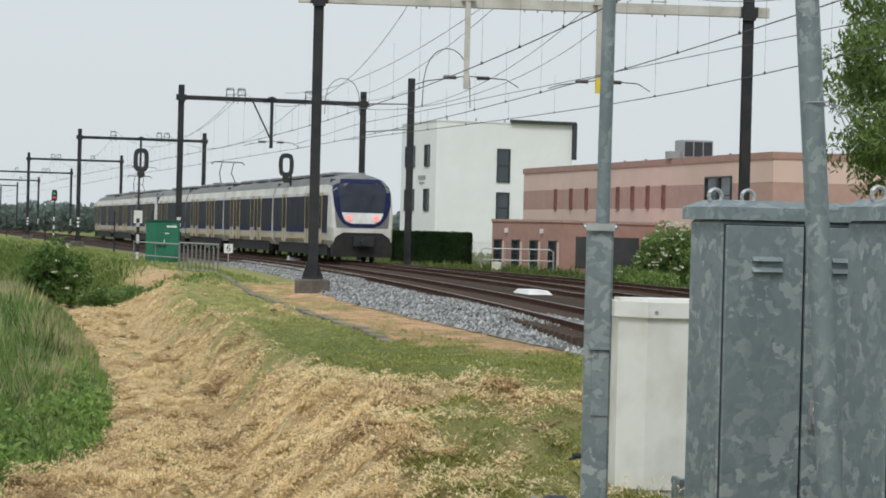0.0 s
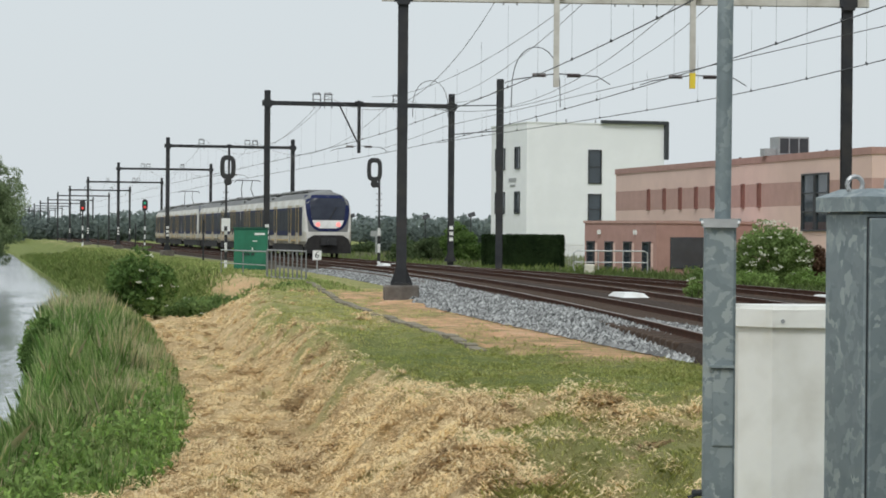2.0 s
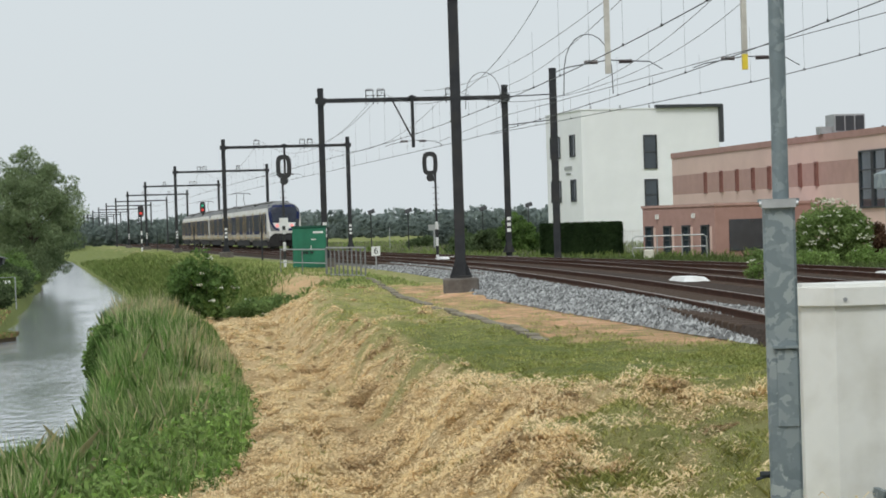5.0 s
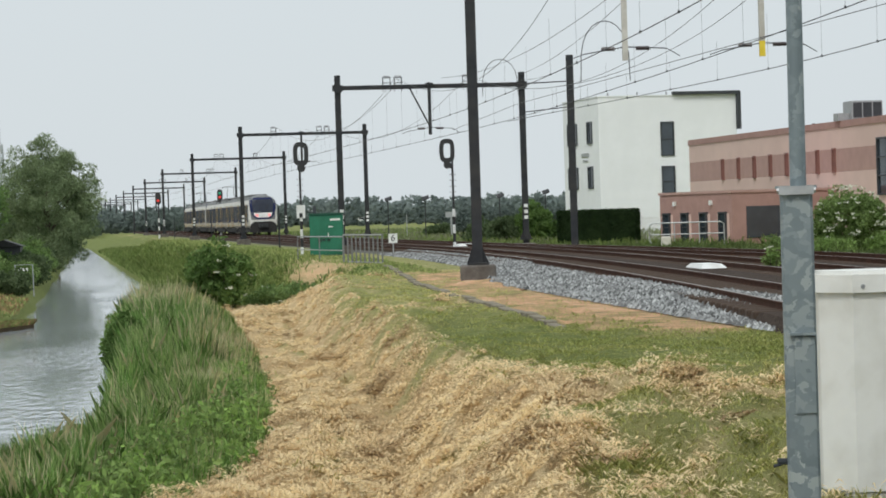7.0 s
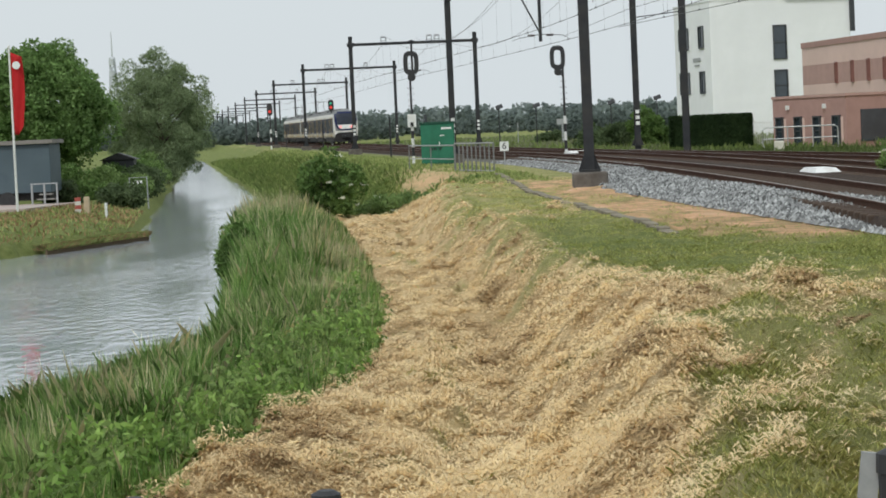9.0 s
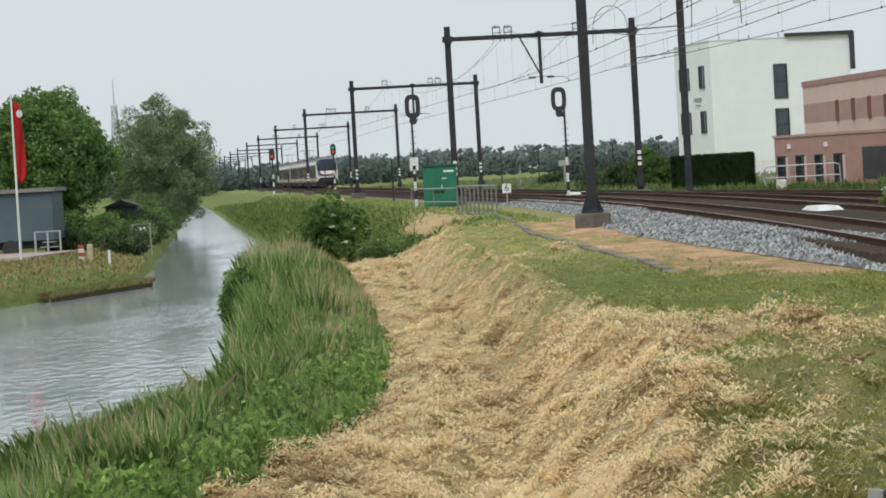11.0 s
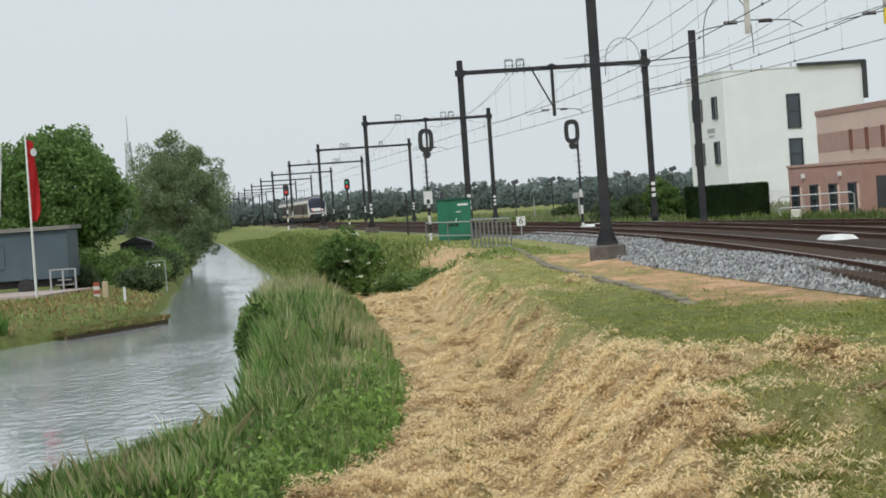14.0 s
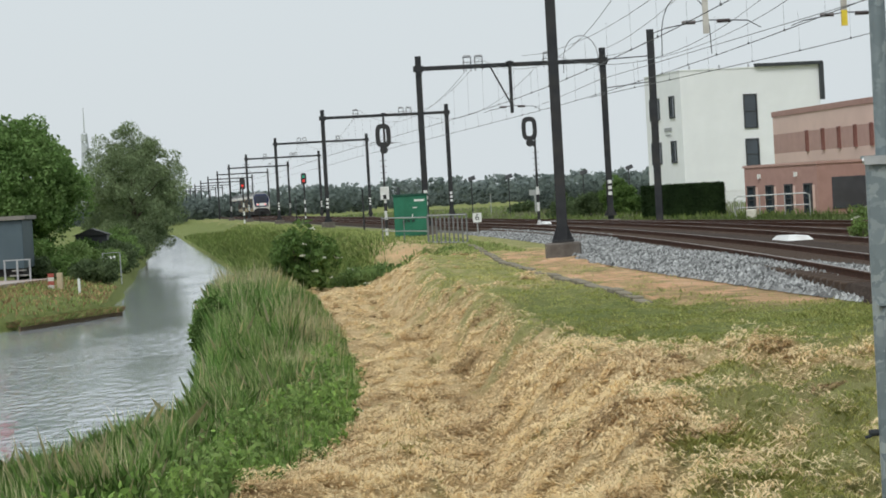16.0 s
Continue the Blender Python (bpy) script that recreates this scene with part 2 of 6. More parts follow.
def verge_edge(y):
    """Where the green verge ends and the straw of the slope begins, from the row of masts."""
    return np.interp(y, [22.5, 24.5, 28, 31.7, 34, 43, 56, 66, 75], [-1.9, -2.7, -2.95, -3.3, -3.35, -3.9, -4.55, -4.35, -4.0])


def trough_line(y):
    return np.interp(y, [34, 38.7, 45.5, 53.6, 64.4, 74, 87.5], [-0.7, -0.97, -1.45, -1.9, -2.17, -1.95, -1.4])


def cover(x, y):
    """Straw, bare orange strip, lush growth and ballast, each 0 to 1."""
    u = (x - np.interp(y, _ys, _xs)) * 0.99
    n1, n2 = bump_noise(x, y, 0.55, 1.0), bump_noise(x, y, 2.3, 3.0)
    toe = reed_foot(y)
    v1, v2, v3 = clods(x + 0.5 * n2, 0.7 * y + 0.4 * n2, 1.1, 8), clods(x + 0.3 * n2, 0.7 * y, 0.4, 9), clods(x + 0.2 * n2, 0.6 * y, 0.2, 15)
    fray = 0.3 * n1 + 0.3 * v1 + 0.35 * v2 + 0.2 * v3
    # the slope, and the near mound in front of its crest
    s = smooth(-0.45, 0.4, verge_edge(y) - u + fray)
    crest = np.interp(u, [-3.4, -3.05, -2.6, -2.0, -1.3, -0.6, 0.5], [29, 27, 24.4, 22.4, 21.0, 20.2, 19.8])
    mound = smooth(-0.9, 0.7, crest - y + 1.4 * fray)
    green = smooth(-2.9, -1.9, u + 0.6 * v1 + 0.6 * v2) * (1 - smooth(18.6, 20.6, y + 1.2 * v1 + 0.9 * v2))
    green = np.maximum(green, 0.9 * smooth(0.1, 0.6, v1 + 0.6 * v2) * smooth(-3.2, -2.2, u))
    green = np.maximum(green, 0.45 * smooth(-0.4, 0.7, u))
    s = np.where(y < crest - 0.5, mound * (1 - 0.94 * smooth(0.0, 0.95, green)), np.maximum(s, mound * (1 - 0.94 * smooth(0.0, 0.95, green))))
    s = s * smooth(-0.7, 0.0, u - toe) * (1 - smooth(75, 77.5, y + n2)) * (1 - 0.55 * smooth(0.55, 0.95, v2 + 0.5 * v3))
    s = np.maximum(s, 0.5 * smooth(0.25, 0.9, n1 + v2) * smooth(-4.8, -3.5, u) * (1 - smooth(-2.2, -1.4, u)) * smooth(42, 50, y))
    s = np.maximum(s, 0.75 * np.exp(-(((u + 3.4) / 1.5) ** 2) - ((y - 100) / 9) ** 2))
    kerb = ballast_foot(y)
    b = smooth(0.0, 0.45, u - trough_line(y) + 0.35 * n1 + 0.25 * v2) * (1 - smooth(0.3, 0.8, u - kerb)) * smooth(35, 38, y + 1.5 * n1 + v1) * (1 - smooth(70, 80, y))
    b = np.maximum(b, smooth(33, 36, y + 1.2 * n1) * (1 - smooth(41, 45, y + n2)) * smooth(-0.4, 0.3, u + 0.5 * n2) * (1 - smooth(1.9, 2.6, u)))
    b = np.maximum(b * (0.95 + 0.3 * n2 - 0.5 * smooth(0.35, 0.8, v1)), 0.95 * np.exp(-(((u + 3.6) / 1.4) ** 2) - ((y - 91) / 6) ** 2))
    g = smooth(-0.4, 0.6, toe - u) + 0.75 * smooth(120, 160, y) + 0.35 * smooth(0.1, 0.8, n1 - 0.4 * n2)
    g = g + 0.8 * smooth(22, 25, y + 0.8 * (u + 2.4)) * (1 - smooth(38, 50, y + 2 * n1)) * smooth(-3.4, -2.8, u + 0.3 * v1)
    g = g + 0.4 * (1 - smooth(20, 23, y)) * smooth(-0.2, 0.5, v1 + 0.4 * v2) + 0.8 * smooth(77, 79, y) * smooth(2.8, 4.0, -u)
    right = 12.6 - 3.2 * smooth(75, 120, y)
    foot = kerb + 1.0 * smooth(70, 82, y)
    stone = smooth(0.0, 0.2, u - foot + 0.12 * n2) * (1 - smooth(right, right + 0.6, u))
    return np.clip(np.stack([s, b, g, stone], -1), 0, 1)


def ground_material():
    m = bpy.data.materials.new("grass_straw_and_ballast")
    m.use_nodes = True
    n, l = m.node_tree.nodes, m.node_tree.links
    b = n["Principled BSDF"]
    b.inputs["Roughness"].default_value = 0.95
    b.inputs["Specular IOR Level"].default_value = 0.15
    at = n.new("ShaderNodeAttribute")
    at.attribute_name = "cover"
    sep = n.new("ShaderNodeSeparateColor")
    l.new(at.outputs["Color"], sep.inputs["Color"])
    tc = n.new("ShaderNodeTexCoord")

    def tone(stops, scale, detail=8, rough=0.7, stretch=(1, 1, 1)):
        k = n.new("ShaderNodeMapping")
        k.inputs["Scale"].default_value = stretch
        l.new(tc.outputs["Object"], k.inputs["Vector"])
        t = n.new("ShaderNodeTexNoise")
        t.inputs["Scale"].default_value, t.inputs["Detail"].default_value, t.inputs["Roughness"].default_value = scale, detail, rough
        l.new(k.outputs["Vector"], t.inputs["Vector"])
        r = n.new("ShaderNodeValToRGB")
        e = r.color_ramp.elements
        while len(e) < len(stops):
            e.new(0.5)
        for q, (p, c) in zip(e, stops):
            q.position, q.color = p, (*c, 1)
        l.new(t.outputs["Fac"], r.inputs["Fac"])
        return r.outputs["Color"], t.outputs["Fac"]

    def mix(fac, a, c):
        x = n.new("ShaderNodeMix")
        x.data_type = "RGBA"
        l.new(fac, x.inputs["Factor"])
        l.new(a, x.inputs["A"])
        l.new(c, x.inputs["B"])
        return x.outputs["Result"]

    grass, _ = tone(((0.3, (0.2, 0.23, 0.075)), (0.5, (0.33, 0.33, 0.13)), (0.7, (0.5, 0.42, 0.22))), 2.2)
    lush, _ = tone(((0.35, (0.12, 0.155, 0.045)), (0.65, (0.24, 0.27, 0.095))), 3.0)
    straw, _ = tone(((0.3, (0.36, 0.245, 0.13)), (0.45, (0.62, 0.46, 0.255)), (0.62, (0.85, 0.67, 0.4))), 4.5, 10, 0.75)
    dull, _ = tone(((0.42, (0.0, 0.0, 0.0)), (0.65, (0.42, 0.42, 0.42))), 0.55, 5, 0.6)
    brown, _ = tone(((0.3, (0.34, 0.22, 0.11)), (0.65, (0.63, 0.45, 0.245))), 5.0, 9, 0.75)
    straw = mix(dull, straw, brown)
    bare, _ = tone(((0.28, (0.26, 0.25, 0.1)), (0.4, (0.42, 0.31, 0.16)), (0.54, (0.74, 0.45, 0.265)), (0.7, (0.82, 0.57, 0.37))), 1.1, 9, 0.7)
    stone, _ = tone(((0.3, (0.06, 0.056, 0.05)), (0.5, (0.15, 0.144, 0.132)), (0.7, (0.29, 0.283, 0.265))), 11, 5, 0.8)
    c = mix(sep.outputs["Blue"], grass, lush)
    c = mix(sep.outputs["Green"], c, bare)
    c = mix(sep.outputs["Red"], c, straw)
    c = mix(at.outputs["Alpha"], c, stone)
    l.new(c, b.inputs["Base Color"])
    t = n.new("ShaderNodeTexNoise")
    t.inputs["Scale"].default_value, t.inputs["Detail"].default_value, t.inputs["Roughness"].default_value = 7, 9, 0.75
    l.new(tc.outputs["Object"], t.inputs["Vector"])
    u = n.new("ShaderNodeBump")
    u.inputs["Strength"].default_value, u.inputs["Distance"].default_value = 0.9, 0.14
    l.new(t.outputs["Fac"], u.inputs["Height"])
    l.new(u.outputs["Normal"], b.inputs["Normal"])
    return m


def build_ground():
    ys = np.concatenate([[-3000, -800, -200, -80], np.arange(-50, 8, 4), np.arange(8, 45, 0.12), np.arange(45, 80, 0.22), np.arange(80, 140, 0.8), np.arange(140, 420, 5), [450, 520, 620, 800, 1100, 1600, 2500, 4000]])
    us = np.concatenate([[-3000, -1200, -500, -250, -150, -100, -75], np.arange(-60, -24, 2), np.arange(-24, -12, 0.5), np.arange(-12, -7, 0.25), np.arange(-7, 2.5, 0.1), [2.5, 2.75], np.arange(3, 20, 0.7), np.arange(20, 60, 5), [80, 120, 200, 400, 900, 3000]])
    Y, U = np.meshgrid(ys, us, indexing="ij")
    X = U + np.interp(Y, _ys, _xs)
    Z = ground_height(X, Y)
    ny, nu = Y.shape
    idx = np.arange(ny * nu).reshape(ny, nu)
    quads = np.stack([idx[:-1, :-1], idx[:-1, 1:], idx[1:, 1:], idx[1:, :-1]], -1).reshape(-1, 4)
    d = bpy.data.meshes.new("ground")
    d.from_pydata(np.stack([X, Y, Z], -1).reshape(-1, 3).tolist(), [], quads.tolist())
    a = d.color_attributes.new("cover", "FLOAT_COLOR", "POINT")
    a.data.foreach_set("color", cover(X, Y).reshape(-1))
    d.polygons.foreach_set("use_smooth", [True] * len(quads))
    d.materials.append(ground_material())
    return tagged(new("ground", d), "mown embankment with straw, grass verge and grey track ballast", "ground", kind="structure")


build_ground()


def water_material():
    m = bpy.data.materials.new("canal_water")
    m.use_nodes = True
    n, l = m.node_tree.nodes, m.node_tree.links
    b = n["Principled BSDF"]
    b.inputs["Base Color"].default_value = (0.42, 0.455, 0.48, 1)
    b.inputs["Roughness"].default_value = 0.06
    b.inputs["IOR"].default_value = 1.6
    tc = n.new("ShaderNodeTexCoord")
    k = n.new("ShaderNodeMapping")
    k.inputs["Scale"].default_value = (1.2, 0.5, 1)
    l.new(tc.outputs["Object"], k.inputs["Vector"])
    t = n.new("ShaderNodeTexNoise")
    t.inputs["Scale"].default_value, t.inputs["Detail"].default_value = 3.4, 4
    l.new(k.outputs["Vector"], t.inputs["Vector"])
    t2 = n.new("ShaderNodeTexNoise")
    t2.inputs["Scale"].default_value, t2.inputs["Detail"].default_value = 0.13, 3
    l.new(k.outputs["Vector"], t2.inputs["Vector"])
    r = n.new("ShaderNodeMapRange")
    r.inputs["From Min"].default_value, r.inputs["From Max"].default_value = 0.5, 0.61
    r.inputs["To Min"].default_value, r.inputs["To Max"].default_value = 0.22, 1.0
    l.new(t2.outputs["Fac"], r.inputs["Value"])
    u = n.new("ShaderNodeBump")
    u.inputs["Distance"].default_value = 0.05
    l.new(r.outputs["Result"], u.inputs["Strength"])
    l.new(t.outputs["Fac"], u.inputs["Height"])
    l.new(u.outputs["Normal"], b.inputs["Normal"])
    return m


def build_water():
    w = Mesh()
    ys = [-20, 10, 30, 45, 62, 74, 100, 140, 200, 260, 340]
    pts = []
    for y in ys:
        pts += [(max(float(left_bank(y)) - 1.5, -90), y, WATER), (line_x(y) - 7.4, y, WATER)]
    w.add(pts, [(2 * i, 2 * i + 1, 2 * i + 3, 2 * i + 2) for i in range(len(ys) - 1)])
    tagged(w.make("water", water_material(), fix=False), "grey canal water with light ripples", "water", kind="structure")


build_water()


# ---- tracks ----
def track_line(track, y0, y1, step, side):
    return [on_line(y, offset(track, y) + side) for y in np.arange(y0, y1 + 0.01, step)]


RAIL_SHAPE = [(-0.07, -0.17), (0.07, -0.17), (0.07, -0.15), (0.012, -0.13), (0.012, -0.04), (0.036, -0.03), (0.036, 0.0), (-0.036, 0.0), (-0.036, -0.03), (-0.012, -0.04), (-0.012, -0.13), (-0.07, -0.15)]


def sweep(w, path, shape, k=0, top=None):
    n = len(shape)
    pts, faces, ks = [], [], []
    for i, p in enumerate(path):
        d = (path[min(i + 1, len(path) - 1)] - path[max(i - 1, 0)]).normalized()
        side = Vector((d.y, -d.x, 0))
        pts += [p + side * a + Vector((0, 0, b)) for a, b in shape]
    o = len(w.v)
    w.v += [tuple(p) for p in pts]
    for i in range(len(path) - 1):
        for j in range(n):
            w.f.append((o + i * n + j, o + i * n + (j + 1) % n, o + (i + 1) * n + (j + 1) % n, o + (i + 1) * n + j))
            w.k.append(top[1] if top and j == top[0] else k)
    return w


def build_track(track, y0, y1, label):
    t = thing("railway_track", 0, 0, 0, 0, label, "railway track", "tracks", "structure")
    for side in (-0.753, 0.753):
        sweep(Mesh(), track_line(track, y0, y1, 4, side), RAIL_SHAPE, top=(6, 1)).make("rail", [RAIL, RAILTOP], t, fix=False)
    return t


TRACKS = [build_track(1, 24, 900, "rusty single track of the line on grey ballast"), build_track(2, 24, 900, "rusty second track of the line on dark ballast"),
          build_track(3, 24, 118, "rusty siding that joins the second track")]
bed = Mesh()
for k in (1, 2, 3):
    path = track_line(k, 24, 900 if k < 3 else 112, 6, 0)
    sweep(bed, [p + Vector((0, 0, -0.001 * k)) for p in path], [(-1.3 if k == 1 else -1.95, -0.35), (1.95, -0.35), (1.9, -0.135), (-1.15 if k == 1 else -1.9, -0.135)])
tagged(bed.make("track_bed", mat("oily_ballast", (0.03, 0.021, 0.017), (0.085, 0.065, 0.053), 14, 0.95, 0.6, 25, spec=0.1), fix=False), "dark oil-stained ballast between the rails", "ballast", kind="structure")


# ---- overhead line ----
MAST_TOP, BEAM_Z = 8.83, 8.18


def h_mast(w, x, y, rz, z0, z1, s=0.28):
    """An H-section steel mast."""
    t = Matrix.Rotation(rz, 3, "Z")
    for a, b, c, d in ((0, s / 2 - 0.012, s, 0.024), (0, -s / 2 + 0.012, s, 0.024), (0, 0, 0.016, s - 0.05)):
        p = t @ Vector((a, b, 0))
        w.box((x + p.x, y + p.y, (z0 + z1) / 2), (c, d, z1 - z0), rz)
    return w


def gantry(left, right, frames, drops, beam_mat, block, near=False, struts=()):
    """A portal over the tracks: two masts, a beam, insulator frames on it and drop posts below."""
    a, b = Vector((*left, 0)), Vector((*right, 0))
    way = (b - a).normalized()
    rz = math.atan2(way.y, way.x)
    span = (b - a).length
    g = thing("overhead_gantry", a.x, a.y, 0, rz, "portal gantry with dark steel masts and a " + ("cream" if near else "dark") + " beam", "gantry", "gantries along the line")
    for x in (0, span):
        m = h_mast(Mesh(), x, 0, 0, -0.5, MAST_TOP).make("mast", STEELDARK, g)
        w = Mesh()
        w.box((x, 0, 0.12), (0.6, 0.5, 0.06))
        for s in (-1, 1):
            w.add([(x + s * 0.14, -0.02, 0.15), (x + s * 0.3, -0.02, 0.15), (x + s * 0.14, -0.02, 0.6), (x + s * 0.14, 0.02, 0.15), (x + s * 0.3, 0.02, 0.15), (x + s * 0.14, 0.02, 0.6)], [(0, 1, 2), (5, 4, 3), (0, 2, 5, 3), (1, 4, 5, 2), (0, 3, 4, 1)])
        w.make("mast_foot", STEELDARK, m)
        if not (near and x == 0):
            for i in range(3):
                Mesh().box((x, -0.155, 1.25 + 0.3 * i), (0.2, 0.02, 0.18)).make("marker_plate", WHITE, m, "white marker plate")
        Mesh().box((x, 0, BEAM_Z), (0.5, 0.36, 0.3)).box((x, -0.2, BEAM_Z - 0.2), (0.36, 0.05, 0.1)).make("clamp", STEELDARK, g)
    Mesh().block((0, 0, -0.7), (0.98, 0.98, 0.78), r=0.04).make("concrete_base", CONCRETE, g)
    Mesh().block((span, 0, -0.7), (0.9, 0.9, 0.6), r=0.04).make("concrete_base", CONCRETE, g)
    w = Mesh()
    o = 0.6 if near else 0.22
    w.box((span / 2, -0.1, BEAM_Z), (span + 2 * o, 0.012, 0.28 if near else 0.2))
    for s in (-1, 1):
        w.box((span / 2, 0, BEAM_Z + s * (0.135 if near else 0.1)), (span + 2 * o, 0.2, 0.02))
    w.make("beam", beam_mat, g)
    for x in frames:
        f = Mesh()
        for s in (-0.19, 0.19):
            f.rod((x + s, -0.05, BEAM_Z - 0.22), (x + s, -0.05, BEAM_Z + 0.5), 0.022, n=6)
        f.rod((x - 0.24, -0.05, BEAM_Z + 0.22), (x + 0.24, -0.05, BEAM_Z + 0.22), 0.02, n=6).rod((x - 0.24, -0.05, BEAM_Z + 0.48), (x + 0.24, -0.05, BEAM_Z + 0.48), 0.02, n=6)
        f = f.make("insulator_frame", STEELGREY if near else STEELDARK, g)
        i = Mesh()
        for j in range(5):
            i.rod((x - 0.17 + j * 0.075, -0.05, BEAM_Z + 0.54), (x - 0.135 + j * 0.075, -0.05, BEAM_Z + 0.54), 0.065, 0.03, 8)
        i.make("insulator", PORCELAIN, f)
    for x, tip in drops:
        d = Mesh().box((x, -0.16, (BEAM_Z + 0.2 + 6.1) / 2), (0.15, 0.15, BEAM_Z + 0.2 - 6.1)).box((x, -0.16, BEAM_Z + 0.1), (0.4, 0.2, 0.12)).make("drop_post", beam_mat, g)
        Mesh().box((x, -0.16, 5.89), (0.155, 0.155, 0.43)).make("drop_post_end", YELLOW if tip else beam_mat, d)
        arms = Mesh()
        for s in (-1, 1):
            arms.rod((x, -0.16, 6.05), (x + s * 1.15, -0.3, 5.92 + 0.05 * s), 0.018, n=6).rod((x + s * 1.15, -0.3, 5.92 + 0.05 * s), (x + s * 1.5, -0.35, 5.75), 0.014, n=6)
        arms = arms.make("registration_arm", WIRE, d)
        for s in (-1, 1):
            i = Mesh()
            for j in range(5):
                i.rod((x + s * (0.3 + j * 0.075), -0.2, 6.0), (x + s * (0.375 + j * 0.075), -0.2, 6.0), 0.065, 0.045, 8)
            i.make("insulator", PORCELAIN, arms)
    for x0, x1, z1 in struts:
        Mesh().rod((x0, -0.1, BEAM_Z), (x1, -0.1, z1), 0.045, n=6).make("strut", STEELDARK, g)
    return g


gantry((-0.33, 64.95), (12.24, 65.5), (3.0, 6.15, 6.95, 9.9), ((4.3, False), (8.15, True)), CREAM, True, True)
PORTALS = [((-7.54, 119.1), (1.95, 121.0)), ((-19.05, 179.7), (-9.5, 181.9)), ((-31.3, 246.1), (-21.7, 248.2)), ((-43.9, 313.0), (-34.25, 315.5)), ((-55.8, 377.0), (-46.4, 379.5))]
for i in range(1, 8):
    q = 377.0 + 62 * i
    PORTALS.append(((line_x(q), q), (line_x(q) + 9.4, q + 2)))
for i, (p, q) in enumerate(PORTALS):
    if i < 5:
        gantry(p, q, (2.55, 3.15, 6.75) if i % 2 == 0 else (2.6, 6.2, 6.8), ((4.75, False),) if i < 2 else (), STEELDARK, False, struts=((3.7, 4.7, 6.2),) if i == 0 else ())
    else:
        g = thing("overhead_gantry", p[0], p[1], 0, math.atan2(q[1] - p[1], q[0] - p[0]), "distant dark steel portal gantry over the tracks", "gantry", "gantries along the line")
        s = math.hypot(q[0] - p[0], q[1] - p[1])
        for x in (0, s):
            Mesh().box((x, 0, 4.2), (0.28, 0.28, 9.3)).make("mast", STEELDARK, g)
        Mesh().box((s / 2, 0, BEAM_Z), (s + 0.4, 0.2, 0.22)).make("beam", STEELDARK, g)
m3 = thing("catenary_mast", 4.04, 109.1, 0, -0.12, "single dark steel catenary mast beside the tracks", "mast")
h_mast(Mesh(), 0, 0, 0, -0.6, MAST_TOP, 0.32).make("mast", STEELDARK, m3)
Mesh().block((0, 0, -0.6), (0.9, 0.9, 0.5), r=0.04).make("concrete_base", CONCRETE, m3)
w = Mesh().rod((0, -0.1, 7.6), (-2.6, -0.2, 7.55), 0.03, n=6).rod((0, -0.1, 6.4), (-2.4, -0.2, 6.2), 0.025, n=6)
w.make("bracket", STEELDARK, m3)
for q, top in ((150, 6.6), (215, 6.5), (282, 6.5)):
    p = on_line(q, -0.4)
    m = thing("line_post", p.x, p.y, 0, 0, "slim dark steel post beside the line", "post", "slim posts along the line")
    Mesh().rod((0, 0, -0.6), (0, 0, top * 0.35), 0.06, 0.05).make("post", STEELDARK, m)


SUPPORTS = [-3.0, 64.9, 119.5, 180.0, 246.5, 313.5, 377.5] + [377.5 + 62 * i for i in range(1, 6)]


def messenger_z(y):
    for a, b in zip(SUPPORTS, SUPPORTS[1:]):
        if a <= y <= b:
            t = (y - a) / (b - a)
            return 8.68 - 4 * t * (1 - t) * 1.95
    return 8.6


def overhead_wires(track, last):
    t = thing("overhead_wires", 0, 0, 0, 0, "thin dark overhead contact and carrying wires above the track", "overhead wire", "overhead wires")
    ends = np.arange(-3, last, 1.5)
    stagger = lambda y: 0.2 * math.sin(y / 19.0)
    contact = [on_line(y, offset(track, y) + stagger(y), 5.86) for y in ends[::3]]
    shift = lambda y: {1: -0.5, 2: 1.2, 3: -1.5}[track] * min(1, max(0, 1 - (y - 65) / 54))
    Mesh().tube(contact, 0.014, 5).make("contact_wire", WIRE, t, fix=False)
    carry = [on_line(y, offset(track, y) + stagger(y) + shift(y), messenger_z(y)) for y in ends]
    Mesh().tube(carry, 0.01, 5).make("carrying_wire", WIRE, t, fix=False)
    d = Mesh()
    for y in np.arange(2, min(last, 260), 5.5):
        p = on_line(y, offset(track, y) + stagger(y), 5.86)
        q = on_line(y, offset(track, y) + stagger(y), messenger_z(y))
        d.rod(p, q, 0.0035, n=4, cap=False)
        d.rod(p - Vector((0, 0.06, 0)), p + Vector((0, 0.06, 0.05)), 0.035, 0.02, 5)
    tagged(d.make("dropper", WIRE, t, fix=False), kind="stuff")
    return t


